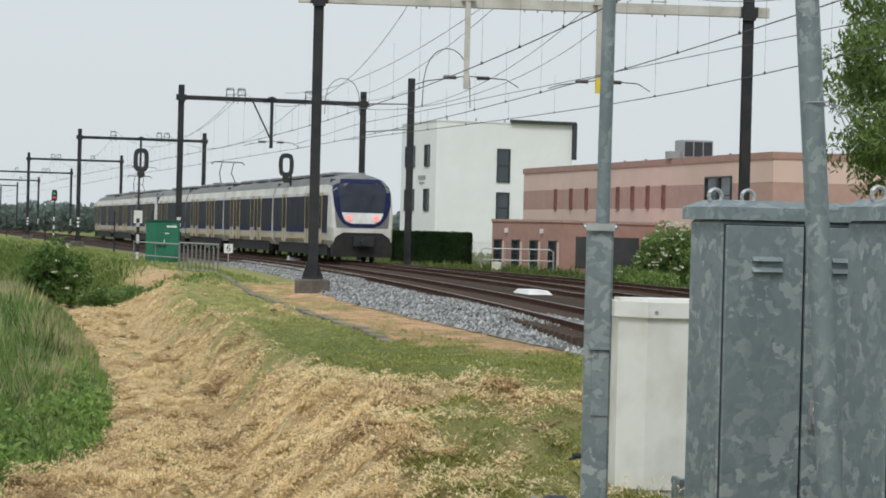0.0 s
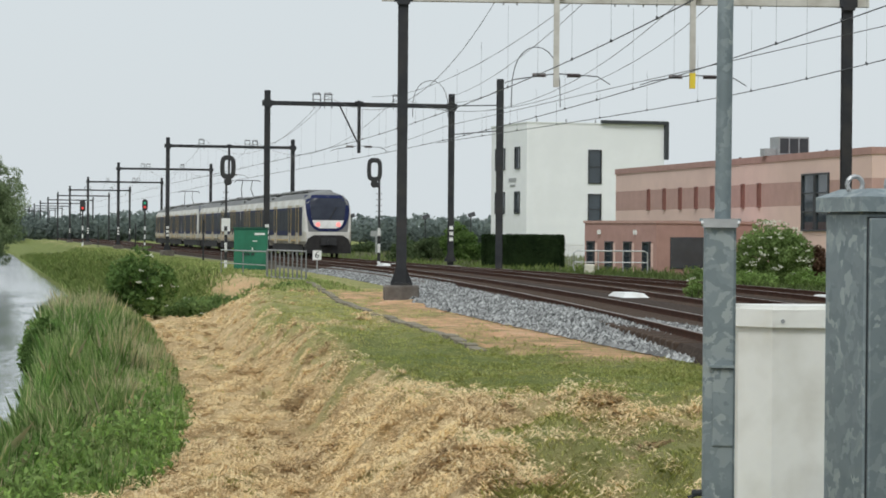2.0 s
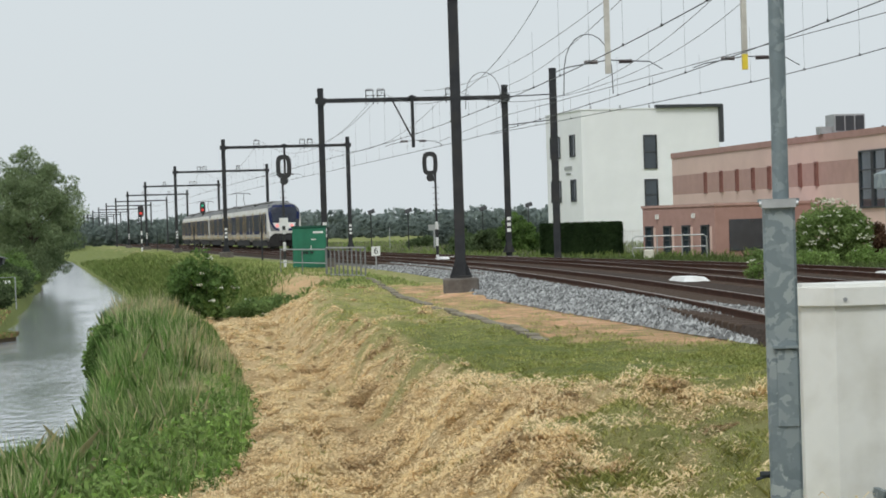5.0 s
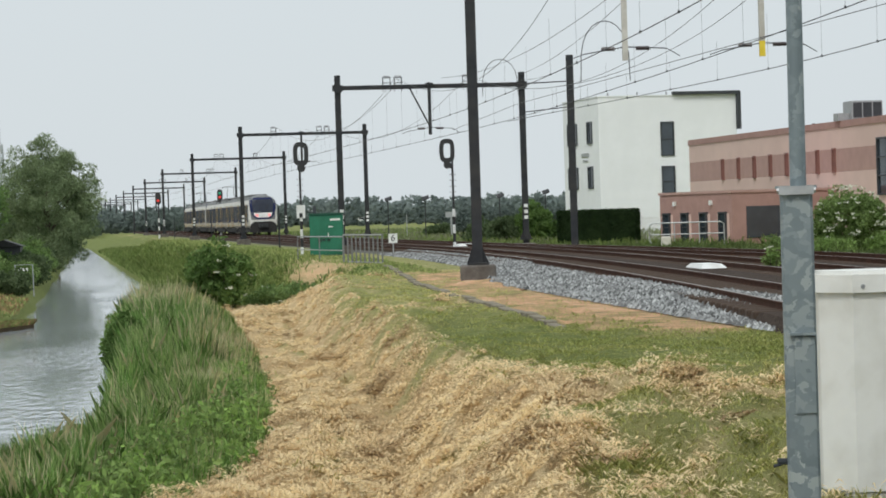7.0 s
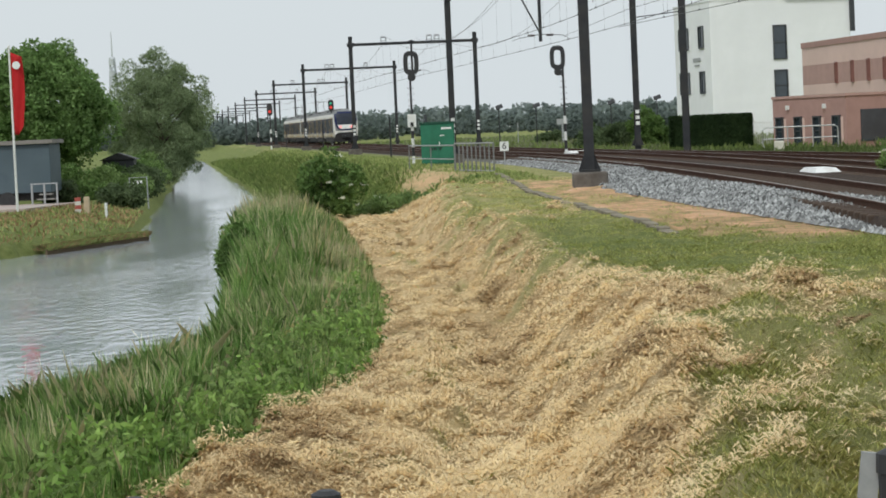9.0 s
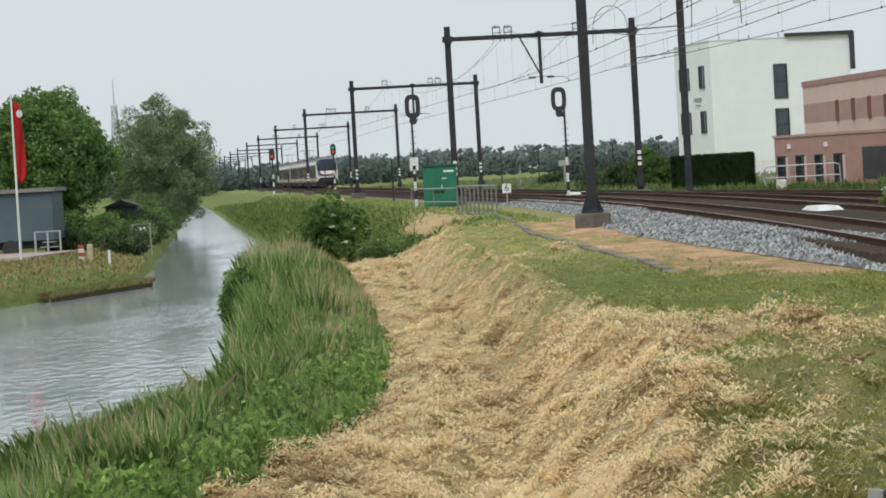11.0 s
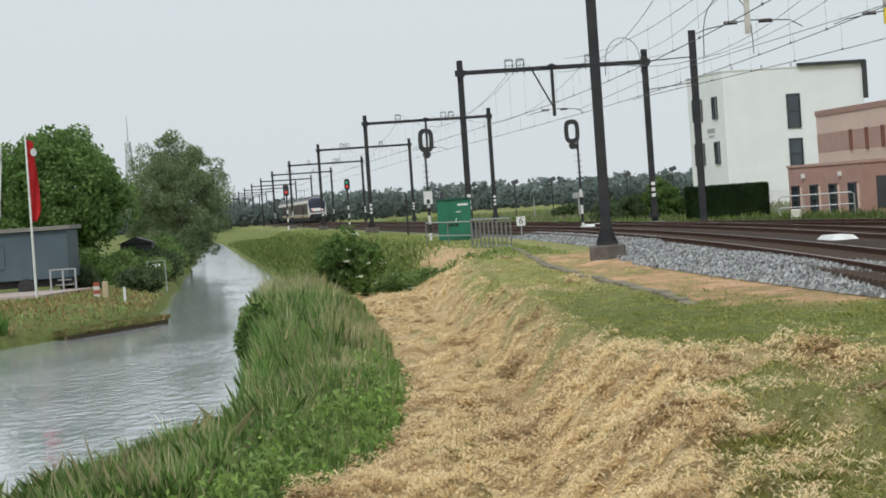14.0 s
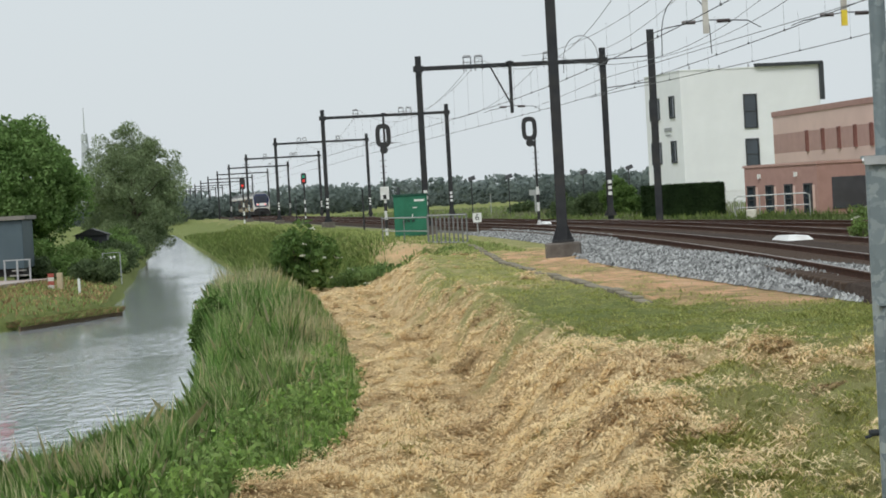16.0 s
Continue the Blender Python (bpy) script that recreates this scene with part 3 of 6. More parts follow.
overhead_wires(1, 640)
overhead_wires(2, 640)
overhead_wires(3, 112)
feeder = thing("feeder_wires", 0, 0, 0, 0, "dark feeder wires strung between the masts", "overhead wire")
for a, b, sag in (((5.1, 65.0, 8.4), (1.9, 120.9, 8.7), 0.45), ((4.9, 65.0, 8.45), (-2.2, 120.0, 8.6), 0.8), 
                  ((4.1, 109, 8.4), (1.9, 120.9, 8.4), 0.2), ((12.2, 65.4, 8.6), (14.0, 5.0, 8.6), 1.2), ((9.9, 65.4, 8.6), (12.5, 5, 8.4), 2.0),
                  ((-1.7, 119.5, 5.86), (1.32, 92.6, 5.85), 0.0), ((1.32, 92.6, 5.85), (9.6, 47.2, 5.85), 0.0), ((9.6, 47.2, 5.85), (12.2, 33.0, 5.85), 0.0),
                  ((-4.4, 119.6, 8.5), (-14.0, 180.5, 8.5), 1.2)):
    a, b = Vector(a), Vector(b)
    Mesh().tube([a.lerp(b, i / 20) - Vector((0, 0, 4 * sag * i / 20 * (1 - i / 20))) for i in range(21)], 0.01, 5).make("wire", WIRE, feeder, fix=False)
for y, off, wide, tall, low in ((84, 6.6, 1.8, 2.2, 6.2), (119.2, 8.4, 1.85, 1.9, 7.6)):
    p = on_line(y, off)
    Mesh().tube([(p.x + wide / 2 * -math.cos(i * math.pi / 12), p.y, low + tall * math.sin(i * math.pi / 12) ** 0.6) for i in range(13)], 0.018, 5).make("jumper_loop", WIRE, feeder, fix=False)


# ---- signals and line-side furniture ----
def oval(rx, rz, n=20):
    pts = []
    for i in range(n):
        a = 2 * math.pi * i / n
        c, s = math.cos(a), math.sin(a)
        pts.append((rx * (abs(c) ** 0.7) * (1 if c > 0 else -1), (rz - rx) * (1 if s > 0 else -1) * min(1, abs(s) * 2.5) + rx * s))
    return pts


def signal(x, y, top, side, rz=0.0, plate=True):
    """A signal seen from behind: an open oval hood on a striped post."""
    s = thing("railway_signal", x, y, -0.35, rz, "black oval railway signal on a black and white striped post", "signal", "line-side signals")
    post = Mesh()
    edges = [0, 0.45, 0.9, 1.35, 1.75, 2.15]
    for i in range(5):
        post.rod((0, 0, edges[i]), (0, 0, edges[i + 1]), 0.075, n=10, k=(i + 1) % 2)
    post.rod((0, 0, 2.15), (0, 0, top - 0.9), 0.055, n=10, k=0)
    post = post.make("post", [BLACK, WHITE], s)
    for i in range(6):
        z = 2.4 + 0.3 * i
        Mesh().rod((-0.16, 0.05, z), (0.16, 0.05, z), 0.014, n=5).make("climbing_rung", BLACK, post)
    o, i_ = oval(0.39, 0.61), oval(0.175, 0.375)
    h = Mesh()
    n = len(o)
    pts = [(a + side, d, b + top - 0.58) for d in (-0.09, 0.09) for a, b in o] + [(a + side, d, b + top - 0.58) for d in (-0.09, 0.09) for a, b in i_]
    f = []
    for j in range(n):
        k = (j + 1) % n
        f += [(j, k, n + k, n + j), (2 * n + k, 2 * n + j, 3 * n + j, 3 * n + k), (k, j, 2 * n + j, 2 * n + k), (n + j, n + k, 3 * n + k, 3 * n + j)]
    h.add(pts, f).make("signal_hood", BLACK, s)
    Mesh().rod((side, -0.12, top - 1.3), (side, 0.16, top - 1.3), 0.2, n=14).rod((0, 0, top - 1.5), (side, 0, top - 1.25), 0.06).make("lower_lamp", BLACK, s)
    if plate:
        w = Mesh().box((0.0, -0.1, 2.25), (0.44, 0.02, 0.66)).make("number_plate", WHITE, s)
        Mesh().box((0, -0.114, 2.06), (0.16, 0.006, 0.22)).make("bar", BLACK, w)
    return s


signal(-9.5, 117.6, 5.75, 0.08)
signal(-1.75, 118.2, 5.7, -0.25, plate=False)


def light_signal(x, y, lamp, z=4.9, upper=None):
    s = thing("light_signal", x, y, -0.35, 0, "black light signal on a striped post, " + ("green and dim red lamps" if upper else "red lamp lit"), "signal", "distant light signals")
    p = Mesh()
    for i in range(5):
        p.rod((0, 0, 0.5 * i), (0, 0, 0.5 * (i + 1)), 0.1, n=8, k=(i + 1) % 2)
    p.rod((0, 0, 2.5), (0, 0, z - 0.6), 0.09, n=8)
    p.make("post", [BLACK, WHITE], s)
    o = oval(0.34, 0.7)
    Mesh().prism([(a, b + z) for a, b in o], -0.08, 0.08, "y").make("backboard", BLACK, s)
    Mesh().rod((0, -0.2, z - 0.25), (0, -0.1, z - 0.25), 0.17, n=12).make("lamp", lamp, s, "glowing red lamp")
    if upper:
        Mesh().rod((0, -0.2, z + 0.25), (0, -0.1, z + 0.25), 0.14, n=12).make("lamp", upper, s, "glowing green lamp")
    return s


REDLAMP = glow("red_lamp", (0.75, 0.05, 0.04), 0.22)
GREENLAMP = glow("green_lamp", (0.03, 0.45, 0.26), 0.14)
light_signal(-40.2, 282.2, REDLAMP)
light_signal(-32.75, 283.1, REDLAMP, 5.1, GREENLAMP)


# ---- the train ----
TW = mat("train_white", (0.6, 0.59, 0.56), (0.7, 0.69, 0.66), 1.5, 0.45, c3=(0.45, 0.41, 0.35), s3=0.5)
TCREAM = mat("train_lower_side", (0.48, 0.45, 0.39), (0.56, 0.53, 0.47), 1.2, 0.5, c3=(0.36, 0.31, 0.24), s3=0.6)
TROOF = mat("train_roof", (0.16, 0.165, 0.165), (0.22, 0.225, 0.225), 0.8, 0.7, c3=(0.12, 0.12, 0.12), s3=0.4)
TBLUE = mat("train_blue", (0.014, 0.02, 0.068), (0.022, 0.03, 0.088), 2, 0.6, spec=0.12)
TYELLOW = mat("train_yellow", (0.56, 0.37, 0.1), (0.62, 0.42, 0.13), 2, 0.45, c3=(0.46, 0.31, 0.11), s3=1)
TGLASS = mat("train_glass", (0.008, 0.01, 0.022), (0.016, 0.02, 0.036), 0.6, 0.4, spec=0.03)
TDARK = mat("underframe", (0.012, 0.011, 0.011), (0.026, 0.024, 0.023), 3, 0.8)
TAIL = glow("tail_lamp", (1.0, 0.3, 0.28), 0.6)
CAR = 17.35
NOSE = ((0.0, 1.52, 1.27), (0.03, 1.9, 1.32), (0.1, 2.5, 1.36), (0.2, 3.1, 1.385), (0.36, 3.6, 1.4), (0.7, 3.88, 1.415), (2.0, 3.98, 1.42))


def nose_y(z):
    return float(np.interp(z, [a[1] for a in NOSE], [a[0] for a in NOSE]))


def train_car(cab, pan=False):
    """One car; its near end is at y = 0 and it runs along +y. cab: -1 nose at the near end, 1 at the far end, 0 none."""
    c = thing("train_car", 0, 0, 0, 0, "white, blue and yellow suburban train car on the second track", "train", "cars of the train")
    half = [(1.22, 0.62), (1.4, 0.95), (1.42, 1.55), (1.41, 2.5), (1.38, 3.1), (1.28, 3.45), (1.0, 3.75), (0.55, 3.92), (0.0, 3.98)]
    ring = half + [(-a, b) for a, b in half[-2::-1]]
    ks = [1, 1, 0, 0, 0, 2, 2, 2]
    ks = ks + ks[::-1] + [3]
    st = [(a, b, d) for a, b, d in NOSE] if cab else [(0.12, 3.98, 1.42)]
    st = st + [(CAR - 0.12, 3.98, 1.42)]
    b = Mesh()
    n = len(ring)
    for y, top, hw in st:
        yy = CAR - y if cab > 0 else y
        b.v += [(a * hw / 1.42, yy, z if z < 1.5 else 1.5 + (z - 1.5) * (top - 1.5) / 2.48) for a, z in ring]
    for i in range(len(st) - 1):
        for j in range(n):
            b.f.append((i * n + j, i * n + (j + 1) % n, (i + 1) * n + (j + 1) % n, (i + 1) * n + j))
            b.k.append(ks[j])
    b.f += [tuple(range(n)), tuple(range((len(st) - 1) * n, len(st) * n))]
    b.k += [0, 3]
    b.make("body", [TW, TCREAM, TROOF, TDARK], c)
    flip = (lambda y: CAR - y) if cab > 0 else (lambda y: y)
    doors = [2.9, 6.4, 13.4] if cab else [4.2, 6.5, 11.6, 13.9]
    pans = [(0.95, 2.24), (3.56, 5.74), (7.06, 12.74), (14.06, 17.1)] if cab else [(0.25, 3.54), (4.86, 5.84), (7.16, 10.94), (12.26, 13.24), (14.56, 17.1)]
    for s in (-1, 1):
        for y0, y1 in pans:
            w = Mesh().box((s * 1.415, (flip(y0) + flip(y1)) / 2, 2.12), (0.03, y1 - y0, 1.68)).make("window_band", TBLUE, c)
            k = max(1, round((y1 - y0) / 1.7))
            for j in range(k):
                d = (y1 - y0) / k
                Mesh().box((s * 1.425, flip(y0 + d * (j + 0.5)), 2.2), (0.03, d - 0.05, 1.25)).make("window", TGLASS, w)
        for y in doors:
            d = Mesh().box((s * 1.42, flip(y), 1.95), (0.03, 1.3, 2.3)).make("door", TCREAM, c)
            for q in (-0.6, 0.6):
                Mesh().box((s * 1.432, flip(y) + q, 1.95), (0.03, 0.07, 2.32)).make("door_pillar", TYELLOW, d)
            for q in (-0.31, 0.31):
                Mesh().box((s * 1.43, flip(y) + q, 2.2), (0.03, 0.44, 1.5)).make("door_window", TGLASS, d)
            Mesh().box((s * 1.437, flip(y), 1.95), (0.012, 0.04, 2.28)).make("door_seam", TDARK, d)
    for y in (2.6, CAR - 2.6):
        g = Mesh().box((0, y, 0.5), (2.2, 2.6, 0.35))
        for q in (-0.95, 0.95):
            for s in (-0.75, 0.75):
                g.rod((s - 0.06, y + q, 0.42), (s + 0.06, y + q, 0.42), 0.42, n=16)
        g.make("bogie", TDARK, c)
    Mesh().box((0, CAR / 2, 0.6), (2.6, CAR - 3, 0.66)).make("underfloor_box", TDARK, c)
    for s in (-1, 1):
        Mesh().box((s * 1.4, CAR / 2, 1.0), (0.03, CAR - (3.4 if cab else 0.8), 0.07)).make("sill_stripe", TYELLOW, c)
    for y in (5.4, 10.0, 14.4) if cab else (3.4, 8.6, 13.6):
        Mesh().block((0, flip(y), 3.92), (1.5, 3.9, 0.13), r=0.06).make("roof_unit", TROOF, c)
    Mesh().box((0, CAR - 0.02 if cab <= 0 else 0.02, 2.2), (2.3, 0.5, 3.0)).make("gangway", TDARK, c)
    Mesh().box((0, 16.2 if cab <= 0 else 1.1, 3.75), (2.0, 1.2, 0.3)).make("roof_recess", TDARK, c)
    if cab:
        shoulder = lambda x: float(np.interp(abs(x), [0, 0.55, 1.0, 1.28, 1.38], [3.98, 3.92, 3.75, 3.45, 3.1]))

        def skin_y(x, z):
            return nose_y(max(z, 1.5 + (z - 1.5) * 2.48 / (shoulder(x) - 1.5)))

        def grid(x_of, z0, z1, lift, rows=8, cols=10):
            """A panel that follows the nose, with a rim to give it thickness."""
            w = Mesh()
            for i in range(rows + 1):
                z = z0 + (z1 - z0) * i / rows
                for j in range(cols + 1):
                    x = x_of(z) * (2 * j / cols - 1)
                    w.v.append((x, flip(skin_y(x, z) - lift), z - 0.0 * abs(x)))
            n1 = len(w.v)
            w.v += [(x, y + (0.09 if cab < 0 else -0.09), z) for x, y, z in w.v]
            q = cols + 1
            for i in range(rows):
                for j in range(cols):
                    a = i * q + j
                    w.f.append((a, a + 1, a + q + 1, a + q))
            rim = list(range(q)) + [i * q + cols for i in range(1, rows + 1)] + [rows * q + j for j in range(cols - 1, -1, -1)] + [i * q for i in range(rows - 1, 0, -1)]
            w.f += [(rim[i], rim[(i + 1) % len(rim)], rim[(i + 1) % len(rim)] + n1, rim[i] + n1) for i in range(len(rim))]
            w.k = [0] * len(w.f)
            return w
        blue = grid(lambda z: float(np.interp(z, [1.55, 1.66, 1.95, 2.5, 3.2, 3.7], [0.5, 0.8, 1.05, 1.26, 1.3, 1.12])), 1.55, 3.7, 0.03, 14).make("cab_surround", TBLUE, c)
        grid(lambda z: float(np.interp(z, [2.22, 3.2, 3.5], [0.95, 1.06, 1.0])), 2.22, 3.5, 0.05).make("windscreen", mat("windscreen_glass", (0.028, 0.033, 0.05), (0.045, 0.052, 0.072), 0.8, 0.3, spec=0.2), blue)
        panel = grid(lambda z: float(np.interp(z, [1.72, 1.85, 2.2], [0.5, 0.8, 0.93])), 1.72, 2.2, 0.05, 5).make("lamp_panel", WHITE, blue)
        for x in (-0.6, 0.6):
            Mesh().rod((x, flip(nose_y(1.95) - 0.1), 1.95), (x, flip(nose_y(1.95) + 0.05), 1.95), 0.13, n=14).make("tail_lamp", TAIL, panel, "lit red tail lamp")
        a = Mesh().prism([(-1.3, 0.25), (1.3, 0.25), (1.32, 0.7), (1.2, 1.1), (0.85, 1.32), (-0.85, 1.32), (-1.2, 1.1), (-1.32, 0.7)], -0.1 if cab < 0 else CAR - 0.5, 0.5 if cab < 0 else CAR + 0.1, "y").make("front_apron", TDARK, c)
        q = flip(-0.2)
        Mesh().box((0, q, 0.95), (0.9, 0.4, 0.45)).rod((0, flip(0), 0.9), (0, flip(-0.55), 0.9), 0.14).make("coupler", BLACK, a)
        Mesh().rod((0.1, flip(nose_y(2.3) - 0.08), 2.3), (0.5, flip(nose_y(3.0) - 0.08), 3.0), 0.02).make("wiper", BLACK, blue)
    if pan:
        p = Mesh().box((0, 9, 4.05), (1.4, 1.8, 0.1))
        p.make("pantograph_base", TDARK, c)
        p = Mesh()
        for x in (-0.45, 0.45):
            p.rod((x, 8.2, 4.1), (x * 0.8, 9.6, 4.75), 0.03, n=6).rod((x * 0.8, 9.6, 4.75), (x * 0.8, 8.5, 5.38), 0.025, n=6)
        p.rod((-0.85, 8.5, 5.4), (0.85, 8.5, 5.4), 0.035, n=6).rod((-0.85, 8.5, 5.4), (-1.0, 8.5, 5.25), 0.03, n=6).rod((0.85, 8.5, 5.4), (1.0, 8.5, 5.25), 0.03, n=6)
        p.make("pantograph", STEELDARK, c)
    return c


CARS = [train_car(-1), train_car(0), train_car(0, True), train_car(1)]
for c in CARS:
    for o in c.children_recursive:
        o.data.transform(Matrix.Diagonal((1.06, 1.0, 1.05, 1.0)))
CARS += [copy_thing(CARS[i], Matrix()) for i in (0, 2, 3)]

# distance of the train's near end along y, at its times
RUN = [(0.0, 104.5), (1.5, 132.0), (3.5, 172.0), (7.0, 237.5), (8.0, 257.0), (11.0, 313.0), (12.5, 342.0), (14.5, 380.0), (16.0, 408.0)]


def train_y(t):
    return float(np.interp(t, [a for a, _ in RUN], [b for _, b in RUN]))


def train_rows(i):
    rows = []
    for k in range(33):
        t = k * 0.5
        y0 = train_y(t) + (i * CAR + (0.4 if i > 3 else 0)) * 0.984
        a, b = on_line(y0, offset(2, y0), 0.0), on_line(y0 + CAR * 0.984, offset(2, y0 + CAR * 0.984), 0.0)
        d = b - a
        rows.append((t, Matrix.LocRotScale(a, Euler((0, 0, math.atan2(-d.x, d.y))), None)))
    return rows


# ---- buildings across the tracks ----
STUCCO = mat("white_stucco", (0.81, 0.82, 0.83), (0.85, 0.86, 0.87), 0.8, 0.9, 0.1, 20, c3=(0.79, 0.8, 0.81), s3=0.25)
PINKL = mat("pale_pink_render", (0.66, 0.48, 0.43), (0.71, 0.52, 0.46), 0.7, 0.9, 0.1, 15, c3=(0.62, 0.45, 0.4), s3=0.2)
PINKD = mat("dusty_red_brick", (0.41, 0.26, 0.23), (0.47, 0.3, 0.265), 1.2, 0.9, 0.15, 15)
PINKR = mat("brick_red", (0.35, 0.21, 0.185), (0.41, 0.25, 0.22), 1.5, 0.9, 0.15, 15)
DARKGLASS = glassy("window_glass", (0.03, 0.04, 0.05))
BLIND = mat("red_brown_slit_glass", (0.06, 0.022, 0.02), (0.09, 0.035, 0.03), 1.0, 0.3)
PINKSLIT = mat("red_brown_slit_frame", (0.2, 0.085, 0.07), (0.25, 0.11, 0.09), 3, 0.7)
FRAME = mat("dark_window_frame", (0.03, 0.033, 0.04), (0.045, 0.05, 0.055), 4, 0.5)


def ring(w, h, t, d):
    """Corners and faces of a square frame in the x, z plane, d deep."""
    v = [(sx * (w / 2 - k), y, sz * (h / 2 - k)) for y in (-d / 2, d / 2) for k in (0, t) for sx, sz in ((-1, -1), (1, -1), (1, 1), (-1, 1))]
    f = []
    for i in range(4):
        j = (i + 1) % 4
        f += [(i, j, 4 + j, 4 + i), (12 + i, 12 + j, 8 + j, 8 + i), (8 + i, 8 + j, j, i), (4 + i, 4 + j, 12 + j, 12 + i)]
    return v, f


def window(parent, x, z, w, h, y=0.0, bars=1, pane=None, frame_mat=None):
    """A framed window in a wall that faces -y, in the wall's own space."""
    f = Mesh().add(*ring(w + 0.09, h + 0.09, 0.09, 0.14)).make("window", frame_mat or FRAME, parent)
    f.data.transform(Matrix.Translation((x, y - 0.03, z)))
    for i in range(bars):
        Mesh().box((x, y - 0.02, z - h / 2 + h * (i + 1) / (bars + 1)), (w - 0.1, 0.1, 0.06)).make("glazing_bar", FRAME, f)
    Mesh().box((x, y + 0.02, z), (w - 0.08, 0.05, h - 0.08)).make("pane", pane or DARKGLASS, f)
    return f


def white_house():
    k = 1.12
    a = math.atan2(2.25, 8.2)
    t = thing("apartment_building", 8.03 * k, 164.8 * k, -0.6, a, "white stucco block with dark windows and a black roof frame", "building")
    Mesh().block((5.85, 4.75, 0), (11.7, 9.5, 11.05), r=0.03).make("wall", STUCCO, t)
    Mesh().box((5.85, 4.75, 11.09), (11.8, 9.6, 0.1)).make("roof_edge", STUCCO, t)
    for z in (7.62, 4.2):
        window(t, 5.75, z, 1.05, 2.65 if z > 6 else 2.4, bars=1)
    for z in (8.3, 4.7):
        for y0 in (2.3, 6.9):
            wide = 1.3 if y0 < 5 else 2.6
            f = Mesh().add(*ring(wide, 1.8, 0.09, 0.14)).make("window", FRAME, t)
            f.data.transform(Matrix.Translation((-0.03, y0, z)) @ Matrix.Rotation(math.pi / 2, 4, "Z"))
            Mesh().box((-0.03, y0 + 0.1, z), (0.12, 0.07, 1.62)).make("glazing_bar", FRAME, f)
            Mesh().box((0.0, y0, z), (0.06, wide - 0.15, 1.65)).make("pane", DARKGLASS, f)
    for j, (h, l) in enumerate(((0.3, 1.9), (0.14, 1.2))):
        Mesh().box((-0.03, 3.6, 6.55 - 0.45 * j), (0.05, l, h)).make("sign_bar", mat("sign_grey", (0.35, 0.36, 0.37)), t)
    f = Mesh().box((9.1, -0.1, 11.24), (5.7, 0.4, 0.27)).box((11.85, -0.1, 9.78), (0.32, 0.4, 3.0))
    f.make("roof_frame", FRAME, t, "black steel frame at the roof corner")
    for x in (1.5, 4.0, 6.5):
        Mesh().rod((x, 2, 11), (x, 2, 11.5), 0.08).make("vent_pipe", STEELGREY, t)


def pink_house():
    a, b = Vector((13.4, 153.4)), Vector((22.1, 111.5))
    d = b - a
    rz = math.atan2(d.y, d.x)
    L = d.length
    t = thing("office_building", a.x, a.y, -0.6, rz, "two-storey pink banded office with slit windows", "building")
    bands = ((0, 2.2, PINKL), (2.2, 3.75, PINKL), (3.75, 5.0, PINKD), (5.0, 6.15, PINKL), (6.15, 6.5, PINKR))
    for z0, z1, m in bands:
        o = 0.06 if m is PINKR else 0.0
        Mesh().box((L / 2, 6 - o, (z0 + z1) / 2), (L + 2 * o, 12, z1 - z0 - 0.004)).make("wall", m, t)
    for x in (7.3, 10.5, 13.6, 16.6, 19.5, 22.1, 24.7, 27.3):
        window(t, x, 4.38, 0.36, 1.25, bars=0, pane=BLIND, frame_mat=PINKSLIT)
    for x in (34.6, 36.5):
        window(t, x, 3.9, 1.7, 2.9, bars=2)
    window(t, 5.0, 2.2, 1.3, 0.5, bars=0)
    h = thing("roof_cooling_unit", 0, 0, 0, 0, "grey cooling unit with louvres on the flat roof", "cooling unit")
    h.matrix_basis = pose(20.45, 126.0, 5.9, 0, 0, math.degrees(rz) + 90)
    Mesh().block((0, 0, 0), (1.75, 1.4, 1.05), r=0.04).make("casing", STEELGREY, h)
    for i in range(3):
        Mesh().box((-0.56 + 0.56 * i, -0.71, 0.54), (0.48, 0.04, 0.8)).make("louvre", FRAME, h)
    Mesh().box((-1.2, 0, 0.2), (0.7, 0.7, 0.4)).make("duct", STEELGREY, h)
    for q in (9, 13, 24, 27):
        Mesh().rod((q, 4, 6.5), (q, 4, 6.95), 0.09).make("vent_pipe", FRAME, t)


def pink_annex():
    c, l, r = Vector((12.95, 123.3)), Vector((9.6, 129.6)), Vector((17.4, 125.6))
    t = thing("annex", l.x, l.y, -0.6, math.atan2((c - l).y, (c - l).x), "single-storey brick-red annex with tall narrow windows", "building")
    w = (c - l).length
    Mesh().box((w / 2, 3.5, 1.4), (w, 7, 2.8)).make("wall", PINKR, t)
    Mesh().box((w / 2, 3.5, 2.86), (w + 0.12, 7.12, 0.14)).make("roof_edge", PINKD, t)
    for i in range(4):
        x = 0.75 + i * 1.85
        Mesh().box((x, 0.0, 0.85), (1.1, 0.06, 1.7)).make("light_panel", PINKL, t)
        window(t, x, 1.0, 0.62, 1.5, y=-0.04, bars=1)
    Mesh().box((w + 0.01, 3.0, 1.2), (0.08, 4.2, 1.7)).make("large_window", DARKGLASS, t, "dark full-width window")
    for i in (1.6, 5.2):
        Mesh().box((i, -0.08, 2.3), (0.14, 0.16, 0.25)).make("wall_lamp", WHITE, t)


white_house()
pink_house()
pink_annex()


# ---- growing things ----
rng = np.random.default_rng(7)


